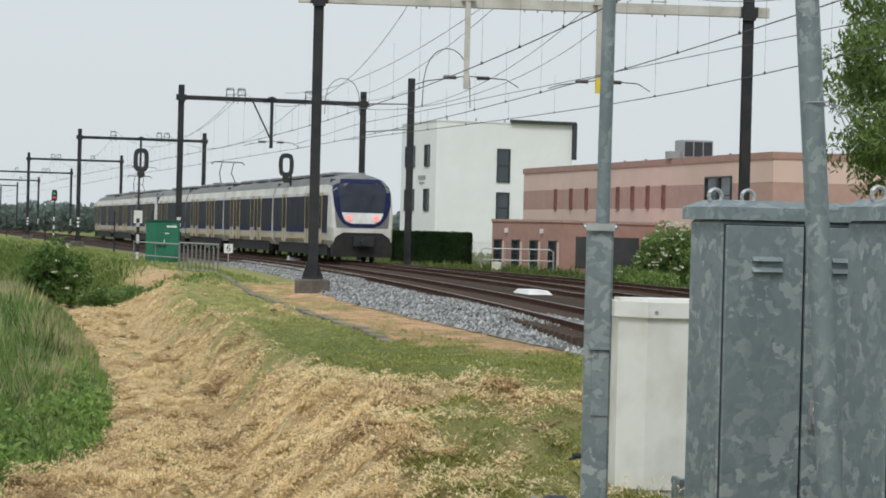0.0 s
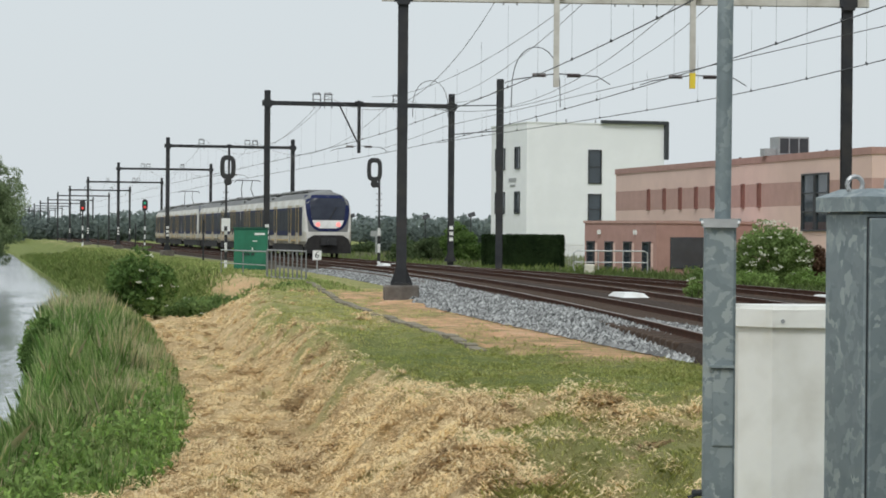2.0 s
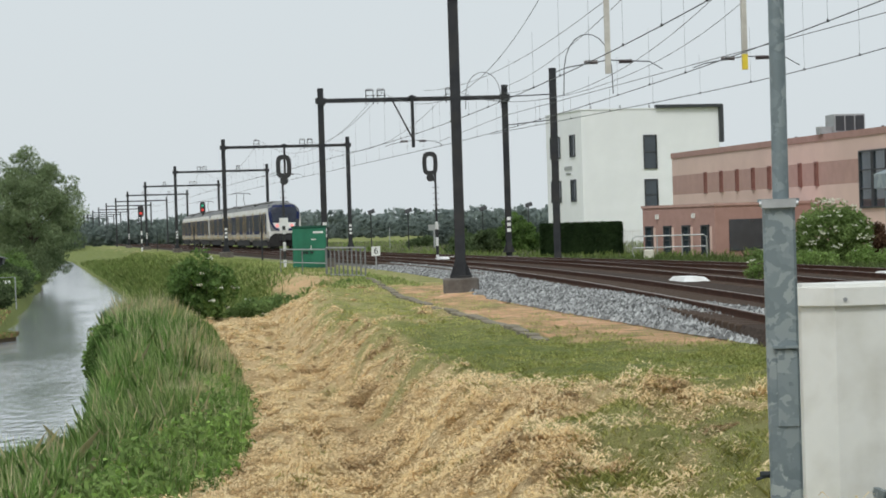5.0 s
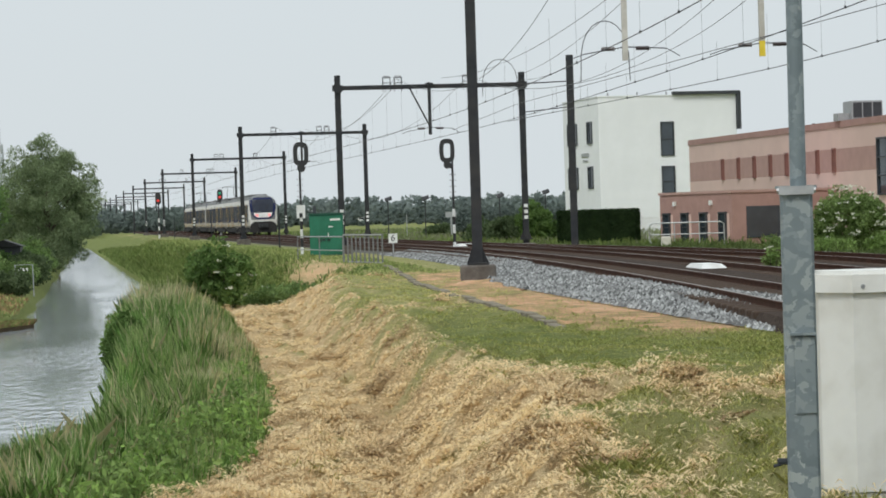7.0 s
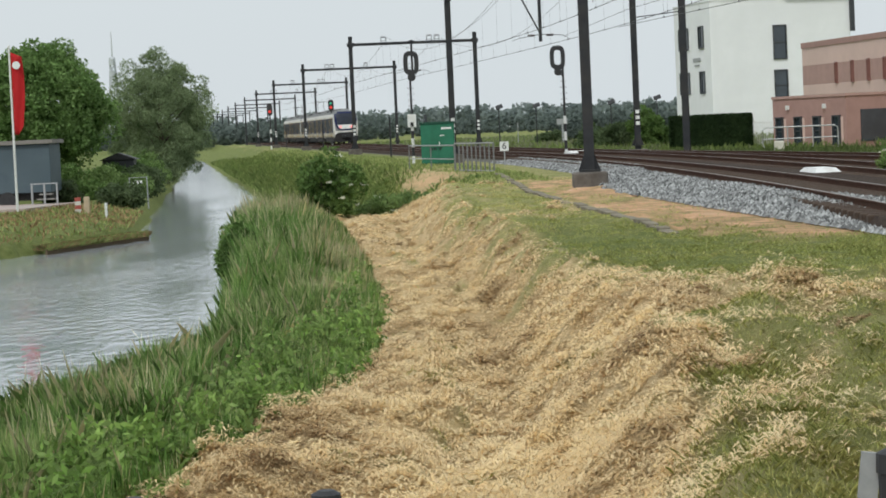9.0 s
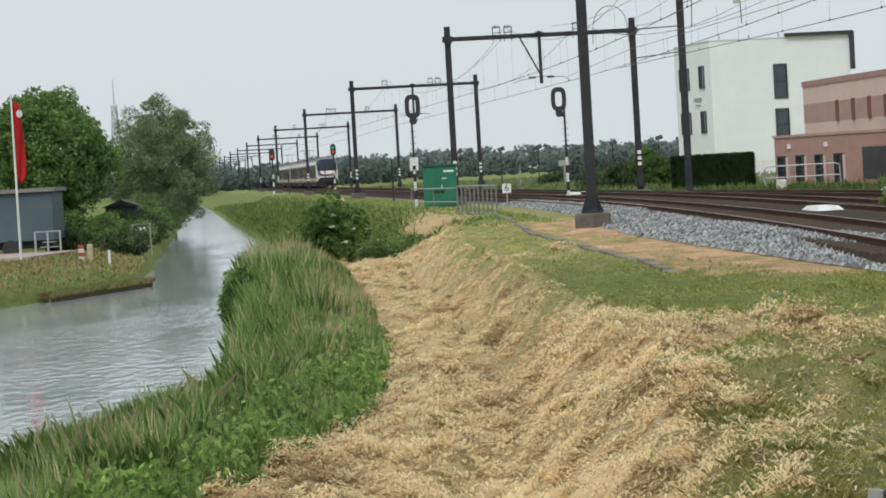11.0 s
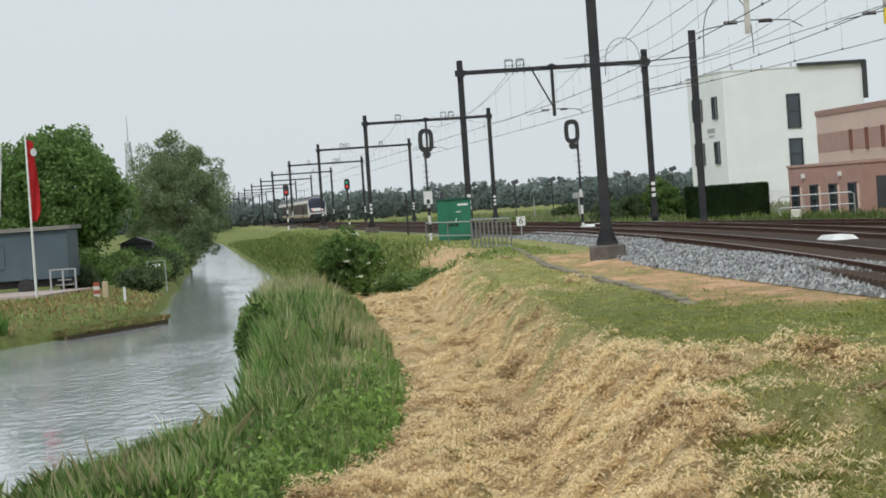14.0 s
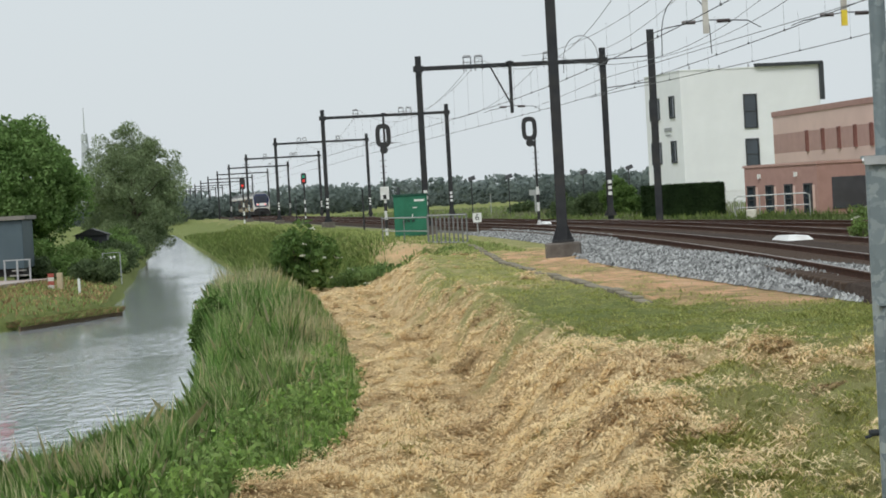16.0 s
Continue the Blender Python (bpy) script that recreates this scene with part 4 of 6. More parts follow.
def pieces(name, V, material, parent=None, label="", category="", kind=""):
    """One mesh of many small flat pieces; V holds k corners for each."""
    n, k, _ = V.shape
    d = bpy.data.meshes.new(name)
    d.vertices.add(n * k)
    d.vertices.foreach_set("co", V.reshape(-1).astype(np.float32))
    d.loops.add(n * k)
    d.loops.foreach_set("vertex_index", np.arange(n * k, dtype=np.int32))
    d.polygons.add(n)
    d.polygons.foreach_set("loop_start", np.arange(0, n * k, k, dtype=np.int32))
    d.polygons.foreach_set("loop_total", np.full(n, k, dtype=np.int32))
    d.materials.append(material)
    d.update(calc_edges=True)
    ob = new(name, d)
    if parent:
        ob.parent = parent
    return tagged(ob, label, category, "", kind)


def leaf_mat(name, c1, c2, var=0.3, rough=0.7, thin=0.45):
    m = mat(name, c1, c2, 0.9, rough, piece=var, spec=0.25)
    n, l = m.node_tree.nodes, m.node_tree.links
    b = n["Principled BSDF"]
    out = n["Material Output"]
    tr = n.new("ShaderNodeBsdfTranslucent")
    mx = n.new("ShaderNodeMixShader")
    mx.inputs["Fac"].default_value = thin
    src = b.inputs["Base Color"].links[0].from_socket
    l.new(src, tr.inputs["Color"])
    l.new(b.outputs["BSDF"], mx.inputs[1])
    l.new(tr.outputs["BSDF"], mx.inputs[2])
    l.new(mx.outputs["Shader"], out.inputs["Surface"])
    return m


REED = leaf_mat("reed_blade", (0.135, 0.275, 0.06), (0.28, 0.445, 0.13), 0.5)
DRYREED = leaf_mat("dry_reed", (0.66, 0.62, 0.34), (0.85, 0.78, 0.5), 0.25)
STRAW = leaf_mat("cut_straw", (0.83, 0.66, 0.385), (0.97, 0.82, 0.52), 0.12, 0.8, 0.3)
DULLSTRAW = leaf_mat("dull_straw", (0.62, 0.46, 0.255), (0.78, 0.6, 0.35), 0.2, 0.85, 0.3)
VERGE = leaf_mat("verge_grass_blade", (0.36, 0.41, 0.12), (0.54, 0.55, 0.2), 0.25, 0.7, 0.5)
BROWNSTRAW = leaf_mat("brown_straw", (0.3, 0.195, 0.1), (0.5, 0.345, 0.185), 0.35, 0.85, 0.3)
GRASS = leaf_mat("short_grass", (0.5, 0.51, 0.165), (0.72, 0.67, 0.285), 0.25, 0.7, 0.35)
NETTLE = leaf_mat("nettle_leaf", (0.15, 0.245, 0.06), (0.26, 0.36, 0.12), 0.5)
DOCK = leaf_mat("dock_leaf", (0.17, 0.3, 0.06), (0.3, 0.44, 0.12), 0.4)
ELDER = leaf_mat("elder_leaf", (0.085, 0.155, 0.04), (0.16, 0.25, 0.075), 0.4)
REEDY = leaf_mat("yellow_reed_blade", (0.31, 0.46, 0.13), (0.5, 0.6, 0.25), 0.35)
MAPLE = leaf_mat("maple_leaf", (0.125, 0.22, 0.065), (0.215, 0.33, 0.11), 0.35)
SHRUB = leaf_mat("shrub_leaf", (0.13, 0.21, 0.065), (0.23, 0.32, 0.115), 0.35)
WILLOW = leaf_mat("willow_leaf", (0.17, 0.23, 0.115), (0.27, 0.335, 0.18), 0.35)
WILLOWR = leaf_mat("young_willow_leaf", (0.13, 0.2, 0.06), (0.23, 0.32, 0.11), 0.35)
HEDGE = leaf_mat("hedge_leaf", (0.018, 0.04, 0.012), (0.035, 0.065, 0.02), 0.35)
# two far leaf colours with haze painted in: greyed, the second paler
FARHAZED = leaf_mat("far_hazed_leaf", (0.13, 0.165, 0.15), (0.18, 0.22, 0.2), 0.12)
FARHAZED2 = leaf_mat("far_hazed_pale_leaf", (0.2, 0.245, 0.235), (0.26, 0.305, 0.295), 0.15)
DULLGRASS = leaf_mat("dull_field_grass", (0.2, 0.22, 0.13), (0.3, 0.31, 0.19), 0.25)
FLOWER = leaf_mat("elder_flower", (0.72, 0.72, 0.6), (0.84, 0.83, 0.72), 0.1)
BARK = mat("bark", (0.07, 0.055, 0.04), (0.13, 0.105, 0.08), 5, 0.95, 0.5, 20)


def unit(n):
    v = rng.normal(size=(n, 3))
    return v / np.linalg.norm(v, axis=1, keepdims=True)


def leaf_quads(P, size, aspect=0.6, droop=0.0):
    n = len(P)
    a = unit(n)
    a[:, 2] -= droop
    a /= np.linalg.norm(a, axis=1, keepdims=True)
    b = np.cross(a, unit(n))
    b /= np.linalg.norm(b, axis=1, keepdims=True) + 1e-9
    s = size * rng.uniform(0.6, 1.3, (n, 1))
    return np.stack([P - a * s, P + b * s * aspect, P + a * s, P - b * s * aspect], 1)


def blades(x, y, z, tall, wide, lean, bend=0.5):
    """Tapered blades of three corners on a bent stem: a quad and a tip each."""
    n = len(x)
    az = rng.uniform(0, 2 * np.pi, n)
    d = np.stack([np.cos(az), np.sin(az), 0 * az], 1)
    s = np.stack([-np.sin(az), np.cos(az), 0 * az], 1) * wide[:, None] / 2
    base = np.stack([x, y, z], 1)
    up = np.array([0, 0, 1.0])
    mid = base + up * (tall * 0.55)[:, None] + d * (tall * lean * 0.35)[:, None]
    tip = base + up * (tall * (1 - 0.25 * bend * lean))[:, None] + d * (tall * lean)[:, None]
    return np.stack([base - s, base + s, mid + s * 0.8, tip, mid - s * 0.8], 1)


def line_xs(y):
    return np.interp(y, _ys, _xs)


def strip(n, y0, y1, u0, u1, power=1.6):
    """Random places on a strip beside the line, denser near the camera."""
    t = rng.uniform(0, 1, n)
    k = 1 - power
    y = (y0**k + t * (y1**k - y0**k)) ** (1 / k)
    u = rng.uniform(0, 1, n)
    u = u0(y) + (u1(y) - u0(y)) * u
    return line_xs(y) + u / 0.99, y, u


brink_of, toe_of = slope_top, reed_foot
edge_of = reed_edge
BANKWEED = leaf_mat("bank_weed_blade", (0.16, 0.235, 0.065), (0.27, 0.345, 0.11), 0.28)
DARKSHRUB = leaf_mat("dark_shrub_leaf", (0.075, 0.115, 0.05), (0.135, 0.18, 0.085), 0.35)
DARKWEED = leaf_mat("dark_weed_blade", (0.085, 0.13, 0.045), (0.17, 0.22, 0.08), 0.4)
BANK = leaf_mat("bank_grass_blade", (0.24, 0.32, 0.1), (0.42, 0.46, 0.18), 0.35)


def strands(x, y, z, long, wide, az, rise):
    """Bowed stalks that lie along the ground: two ends and a raised middle."""
    d = np.stack([np.cos(az), np.sin(az), 0 * az], 1) * long[:, None] / 2
    e = np.stack([-np.sin(az), np.cos(az), 0 * az], 1) * wide[:, None] / 2
    mid = np.stack([x, y, z + rise], 1)
    low = np.array([0, 0, 1.0]) * (rise * 0.9)[:, None]
    tip = rng.uniform(0.2, 1.0, len(x))[:, None]
    return np.stack([mid - d - low, mid - 0.1 * d + e, mid + d - low * tip, mid - 0.1 * d - e], 1)


def lie_of(x, y):
    """The way in which the mower has combed the stalks, an angle."""
    return 2.6 * bump_noise(x, y, 0.8, 11.0) + 1.2 * clods(x, y, 0.5, 16)


def straw_shades(name, V, pale):
    """Sorts stalks into pale, dull and brown ones by a value of 0 (brown) to 1 (pale)."""
    v = pale + rng.normal(0, 0.1, len(pale))
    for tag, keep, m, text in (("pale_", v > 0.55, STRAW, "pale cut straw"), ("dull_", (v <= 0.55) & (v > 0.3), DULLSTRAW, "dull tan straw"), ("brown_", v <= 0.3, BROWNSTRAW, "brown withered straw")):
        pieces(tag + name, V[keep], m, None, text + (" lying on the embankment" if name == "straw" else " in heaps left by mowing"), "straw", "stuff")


def paleness(x, y):
    u = (x - line_xs(y)) * 0.99
    w2 = bump_noise(x, y, 1.9, 4.0)
    trench = np.exp(-(((u + 3.7) / 0.5) ** 2)) * smooth(16, 20, y) * (1 - smooth(31, 36, y))
    litter = 1 - smooth(0.1, 0.7, u - toe_of(y))
    return np.maximum(0.3, 0.62 + 0.46 * clods(x + 0.4 * w2, 0.8 * y + 0.3 * w2, 0.34, 12) + 0.25 * clods(x + 0.3 * w2, y, 1.1, 13) - 0.25 * trench - 0.22 * litter)


def straw_and_grass():
    x, y, u = strip(360000, 9, 77, lambda y: toe_of(y) - 0.2, lambda y: 2.6 + 0 * y, 1.8)
    c = cover(x, y)
    keep = (rng.uniform(0, 1, len(x)) < c[:, 0] * (0.62 + 0.5 * bump_noise(x, y, 3.1, 7.0))) & (c[:, 3] < 0.3)
    xs, ys = x[keep], y[keep]
    n = len(xs)
    V = strands(xs, ys, ground_height(xs, ys) - 0.004, rng.uniform(0.04, 0.15, n), rng.uniform(0.007, 0.014, n) * (0.6 + ys / 30), lie_of(xs, ys) + rng.normal(0, 1.2, n), rng.uniform(0.006, 0.032, n))
    straw_shades("straw", V, paleness(xs, ys))
    # heaped tufts left by the mower, each combed its own way
    cx, cy, cu = strip(9500, 10, 76, lambda y: toe_of(y) + 0.1, lambda y: 2.0 + 0 * y, 1.6)
    cc = cover(cx, cy)
    ok = (rng.uniform(0, 1, len(cx)) < cc[:, 0] * 1.2) & (cc[:, 3] < 0.2)
    cx, cy = cx[ok], cy[ok]
    m, per = len(cx), 46
    r = rng.uniform(0.05, 0.2, (m, 1)) * rng.uniform(0.7, 1.3, (m, 1))
    a, q = rng.uniform(0, 6.28, (m, per)), np.sqrt(rng.uniform(0, 1, (m, per)))
    px, py = (cx[:, None] + r * q * np.cos(a) * 1.3).ravel(), (cy[:, None] + r * q * np.sin(a)).ravel()
    pz = ground_height(px, py) + (r * 0.8 * (1 - q**2)).ravel() - 0.01
    k = m * per
    az = np.repeat(rng.uniform(0, 6.28, m), per) + rng.normal(0, 0.75, k)
    V = strands(px, py, pz, rng.uniform(0.05, 0.19, k), rng.uniform(0.007, 0.014, k) * (0.6 + py / 30), az, rng.uniform(0.008, 0.04, k))
    # stalks count as paler the higher they lie in a heap
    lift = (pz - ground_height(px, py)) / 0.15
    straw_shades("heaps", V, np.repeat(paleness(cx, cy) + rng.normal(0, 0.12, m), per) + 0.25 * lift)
    # the grass of the verge
    keep = (rng.uniform(0, 1, len(x)) < (1 - c[:, 0]) ** 1.2 * np.clip(1 - 1.15 * c[:, 1], 0.04, 1)) & (c[:, 3] < 0.3)
    xs, ys = x[keep], y[keep]
    n = len(xs)
    tuft = 1 + 0.7 * clods(xs, ys, 0.3, 41) + 0.4 * clods(xs, ys, 0.9, 42)
    V = blades(xs, ys, ground_height(xs, ys) - 0.01, rng.uniform(0.022, 0.06, n) * tuft, rng.uniform(0.004, 0.008, n) * (0.4 + ys / 26), rng.uniform(0.3, 1.2, n))
    lush = rng.uniform(0, 1, n) < 0.12 + 0.8 * cover(xs, ys)[:, 2] + 0.2 * clods(xs, ys, 0.6, 43)
    pieces("green_grass", V[lush], VERGE, None, "fresh green grass on the verge behind the mound", "grass", "stuff")
    pieces("short_grass", V[~lush], GRASS, None, "short yellow-green grass on the verge", "grass", "stuff")
    # small weeds in the mown strip
    x, y, u = strip(900, 14, 70, lambda y: toe_of(y) - 0.1, lambda y: brink_of(y) + 3.0, 1.3)
    x, y = x[:3], y[:3]
    P = np.concatenate([np.stack([xx + rng.normal(0, 0.12, 60), yy + rng.normal(0, 0.12, 60), np.full(60, float(ground_height(xx, yy))) + rng.uniform(0.02, 0.16, 60)], 1) for xx, yy in zip(x, y)])
    pieces("low_weeds", leaf_quads(P, 0.025), NETTLE, None, "small green weeds scattered in the mown straw", "weeds", "stuff")


def reeds():
    x, y, u = strip(190000, 13, 76, lambda y: edge_of(y) - 0.15, lambda y: toe_of(y) + 0.05 + 0.2 * bump_noise(y, y, 1.7, 3.0), 1.25)
    z = ground_height(x, y) - 0.03
    n = len(x)
    into = np.clip((toe_of(y) + 0.15 - u) / 1.2, 0.08, 1)
    tall = rng.uniform(0.72, 1.05, n) * (0.6 + 0.5 * smooth(24, 50, y) * (1 - 0.35 * smooth(54, 70, y))) * (0.4 + 0.6 * into) * (1 + 0.22 * bump_noise(x, y, 1.2, 6.0) + (0.38 - 0.2 * smooth(26, 38, y)) * clods(x, y, 0.5, 24) + 0.12 * clods(x, y, 0.22, 25))
    V = blades(x, y, z, tall, rng.uniform(0.005, 0.011, n) * (0.75 + y / 150), (rng.uniform(0.04, 0.5, n) ** 1.2 + 0.25 * (rng.uniform(0, 1, n) < 0.25) * (1 - smooth(24, 40, y))) * (0.35 + 0.65 * into), 0.9)
    tilt = 0.12 * tall[:, None] * np.stack([clods(x, y, 0.7, 31), clods(x, y, 0.7, 32)], 1) * into[:, None]
    V[:, 2, :2] += 0.4 * tilt
    V[:, 4, :2] += 0.4 * tilt
    V[:, 3, :2] += tilt
    stand = smooth(28, 33, y) * (1 - smooth(46, 54, y)) * smooth(-1.2, -0.6, u - toe_of(y)) * smooth(0.0, 0.5, clods(x, y, 0.8, 31))
    dry = rng.uniform(0, 1, n) < 0.02 + 0.04 * (1 - smooth(22, 27, y)) * smooth(0.0, 0.6, clods(x, y, 0.9, 33)) + 0.08 * smooth(56, 68, y) + 0.3 * stand
    pale = ~dry & (rng.uniform(0, 1, n) < 0.3 + 0.45 * clods(x, y, 0.8, 21) + 0.3 * clods(x, y, 2.3, 22))
    pieces("pale_reeds", V[pale], REEDY, None, "fresh yellow-green blades among the reeds", "reeds", "stuff")
    pieces("reed_bed", V[~dry & ~pale], REED, None, "dense green reeds and tall grass along the canal", "reeds", "stuff")
    stem = V[dry, 0] / 2 + V[dry, 1] / 2
    V[dry] = stem[:, None] + (V[dry] - stem[:, None]) * np.array([1.2, 1.2, 1.25])
    pieces("dry_reeds", V[dry], DRYREED, None, "pale dry stalks among the green reeds", "reeds", "stuff")
    # leafy weeds in clumps along the reed edge
    cx, cy, cu = strip(420, 13, 74, lambda y: toe_of(y) - 0.55, lambda y: toe_of(y) + 0.1, 1.35)
    m, per = len(cx), 70
    r = rng.uniform(0.12, 0.34, (m, 1))
    h = rng.uniform(0.15, 0.75, (m, 1)) * np.clip((toe_of(cy) + 0.3 - cu) / 0.6, 0.35, 1)[:, None]
    d, q = unit(m * per).reshape(m, per, 3), rng.uniform(0.4, 1.0, (m, per))
    P = np.stack([cx[:, None] + r * q * d[..., 0], cy[:, None] + r * q * d[..., 1], ground_height(cx, cy)[:, None] + h * (0.5 + 0.55 * q * d[..., 2])], -1)
    P[..., 2] = np.maximum(P[..., 2], ground_height(P[..., 0], P[..., 1]) + 0.01)
    light = rng.uniform(0, 1, m) < 0.33
    V = leaf_quads(P.reshape(-1, 3), 0.042, 0.42, 0.5).reshape(m, per, 4, 3)
    pieces("nettles", V[~light].reshape(-1, 4, 3), NETTLE, None, "dark nettles and leafy weeds at the foot of the reeds", "weeds", "stuff")
    pieces("dock_weeds", V[light].reshape(-1, 4, 3), DOCK, None, "bright green broad-leaved weeds along the reeds", "weeds", "stuff")


def leaf_cloud(name, clumps, per, leaf, material, parent, aspect=0.6, droop=0.2, shell=0.55, label=""):
    """Leaves round many clump centres (x, y, z, radius)."""
    out = []
    for cx, cy, cz, r in clumps:
        d = unit(per)
        rad = r * (shell + (1 - shell) * rng.uniform(0, 1, (per, 1)) ** 0.5) * rng.uniform(0.75, 1.12, (per, 1))
        out.append(np.array([cx, cy, cz]) + d * rad * np.array([1, 1, 0.8]))
    return pieces(name, leaf_quads(np.concatenate(out), leaf, aspect, droop), material, parent, label)


def crown_clumps(n, rx, ry, rz, cz, r0, r1, flat=0.0):
    d = unit(n)
    k = rng.uniform(0.35, 1.0, (n, 1)) ** 0.6
    P = d * k * np.array([rx, ry, rz])
    return [(p[0], p[1], cz + p[2], rng.uniform(r0, r1)) for p in P]


def trunk(w, h, r, limbs, spread):
    w.tube([(0, 0, -0.3), (0.05, 0, h * 0.3), (-0.05, 0.04, h * 0.65), (0.02, 0, h)], r, 8)
    for i in range(limbs):
        a = 2.4 * i
        z = h * (0.3 + 0.5 * i / limbs)
        w.rod((0, 0, z), (spread * math.cos(a), spread * math.sin(a), z + spread * 0.8), r * 0.5, r * 0.12, 6)
    return w


def tree(name, x, y, z, h, rx, rz, cz, clumps, per, leaf, material, label, r0=0.5, r1=1.0, aspect=0.6, droop=0.2, ry=None, group=""):
    t = thing(name, x, y, z, 0, label, "tree", group)
    trunk(Mesh(), h * 0.75, 0.16, 9, rx * 0.75).make("trunk", BARK, t, fix=False)
    leaf_cloud("crown", crown_clumps(clumps, rx, ry or rx, rz, cz, r0, r1), per, leaf, material, t, aspect, droop)
    return t


def bush(x, y, z, rx, rz, clumps, per, leaf, material, label, flowers=0, name="bush"):
    t = thing(name, x, y, z, 0, label, "bush")
    w = Mesh()
    for i in range(6):
        w.rod((0.1 * math.cos(i), 0.1 * math.sin(i), -0.2), (rx * 0.6 * math.cos(i * 1.05), rx * 0.6 * math.sin(i * 1.05), rz * 1.2), 0.03, 0.01, 5)
    w.make("stem", BARK, t, fix=False)
    c = [(a, b, max(d, 0.1), r) for a, b, d, r in crown_clumps(clumps, rx, rx, rz, rz * 0.9, 0.18 * rx + 0.12, 0.3 * rx + 0.16)]
    leaf_cloud("foliage", c, per, leaf, material, t, 0.55, 0.2)
    if flowers:
        d = unit(flowers)
        d[:, 1] = -np.abs(d[:, 1])
        P = d * np.array([rx * 1.12, rx * 1.12, rz * 1.0]) + np.array([0, 0, rz * 0.95])
        P = P[P[:, 2] > 0.3]
        Q = np.repeat(P, 11, 0) + rng.normal(0, 0.055, (len(P) * 11, 3)) * np.array([1, 1, 0.35])
        pieces("blossom", leaf_quads(Q, 0.035, 0.9), FLOWER, t, "flat cream blossom heads")
    return t


straw_and_grass()
reeds()
bush(-8.75, 74.5, -1.3, 0.95, 1.15, 46, 110, 0.085, ELDER, "dark elder bush with cream blossom beside the ditch", 13, "elder_bush")
bush(-7.2, 76.3, -1.5, 0.8, 0.42, 34, 110, 0.06, SHRUB, "low green shrub beside the elder bush", 2)
bush(-6.2, 78.2, -1.45, 0.9, 0.4, 36, 110, 0.06, SHRUB, "low green shrub in the side ditch")
bush(-5.3, 80.6, -1.3, 0.9, 0.38, 30, 110, 0.06, NETTLE, "low green weeds filling the side ditch")
bush(-4.5, 83.0, -1.1, 0.8, 0.35, 30, 110, 0.06, SHRUB, "low green shrub below the railing")
bush(-7.56, 47.6, -1.75, 0.36, 0.72, 44, 110, 0.06, ELDER, "dark leafy shrub hanging over the canal edge")
bush(-7.74, 49.2, -1.8, 0.34, 0.6, 36, 110, 0.06, ELDER, "dark shrub over the water in the reeds")
bush(-8.5, 52.9, -1.8, 0.36, 0.62, 36, 110, 0.06, NETTLE, "dark shrub at the end of the reeds")

# rough grass along the far embankment
x, y, u = strip(40000, 75, 260, lambda y: edge_of(y), lambda y: -0.5 + 0 * y, 1.4)
soil = cover(x, y)
keep = rng.uniform(0, 1, len(x)) > np.maximum(1.1 * soil[:, 0], 1.1 * soil[:, 1])
x, y, u = x[keep], y[keep], u[keep]
n = len(x)
k = smooth(2.5, 5.5, -u)
V = blades(x, y, ground_height(x, y) - 0.03, rng.uniform(0.1, 0.3, n) * (0.5 + 1.2 * k) * (1 + 0.5 * clods(x, y, 1.3, 52)), rng.uniform(0.03, 0.07, n), rng.uniform(0.1, 0.8, n))
low = rng.uniform(0, 1, n) < 0.7 * k + 0.35 * clods(x, y, 2.2, 51)
pieces("bank_grass", V[~low], BANK, None, "short yellow-green grass beside the line", "grass", "stuff")
pieces("bank_weeds", V[low], BANKWEED, None, "tall rough green growth on the embankment slope", "weeds", "stuff")
x, y, u = strip(9000, 60, 150, lambda y: 13.4 - 3.0 * smooth(75, 120, y), lambda y: 20 + 0 * y, 1.2)
V = blades(x, y, ground_height(x, y) - 0.03, rng.uniform(0.2, 0.5, len(x)), rng.uniform(0.04, 0.09, len(x)), rng.uniform(0.1, 0.8, len(x)))
pieces("verge_grass", V, DARKWEED, None, "rough grass beyond the tracks", "grass", "stuff")

# trees on the canal's other side
tree("maple_tree", -26.85, 110.0, -0.95, 6, 3.4, 3.15, 4.1, 230, 300, 0.1, MAPLE, "broad dark green maple tree behind the trailer", 0.5, 0.95)
tree("maple_tree", -35.2, 124.0, -0.95, 5, 3.0, 2.4, 3.4, 80, 260, 0.1, MAPLE, "dark green maple tree at the canal side", 0.5, 0.9)
tree("willow_tree", -28.0, 147.0, -1.1, 6.5, 3.5, 4.3, 3.9, 210, 290, 0.11, WILLOW, "grey-green willow tree leaning over the canal", 0.45, 0.9, 0.25, 0.8)
tree("willow_tree", -31.0, 166.0, -1.1, 6, 2.8, 3.0, 3.6, 100, 240, 0.12, WILLOW, "grey-green willow tree at the canal bend", 0.45, 0.9, 0.25, 0.8)
for i, (bx, by, r, h) in enumerate(((-21.9, 99, 0.9, 0.5), (-23.4, 107, 1.2, 0.7), (-22.9, 114, 1.1, 0.7), (-24.6, 122, 1.2, 0.8), (-26.1, 131, 1.1, 0.9), (-19.5, 93, 0.8, 0.45), (-27.6, 139, 1.2, 1.0), (-21.3, 104, 0.9, 0.55), (-22.4, 111, 1.0, 0.65), (-23.8, 118, 1.0, 0.7), (-25.1, 127, 1.1, 0.8), (-26.8, 135, 1.1, 0.9), (-24.2, 101, 1.4, 1.0), (-25.9, 105, 1.4, 1.1), (-22.5, 95.5, 0.8, 0.5), (-23.7, 112.5, 1.0, 0.75))):
    bush(bx, by, -1.1, r, h, 45, 110, 0.08, (ELDER, SHRUB, DARKSHRUB)[i % 3], "overgrown green shrub on the canal bank")
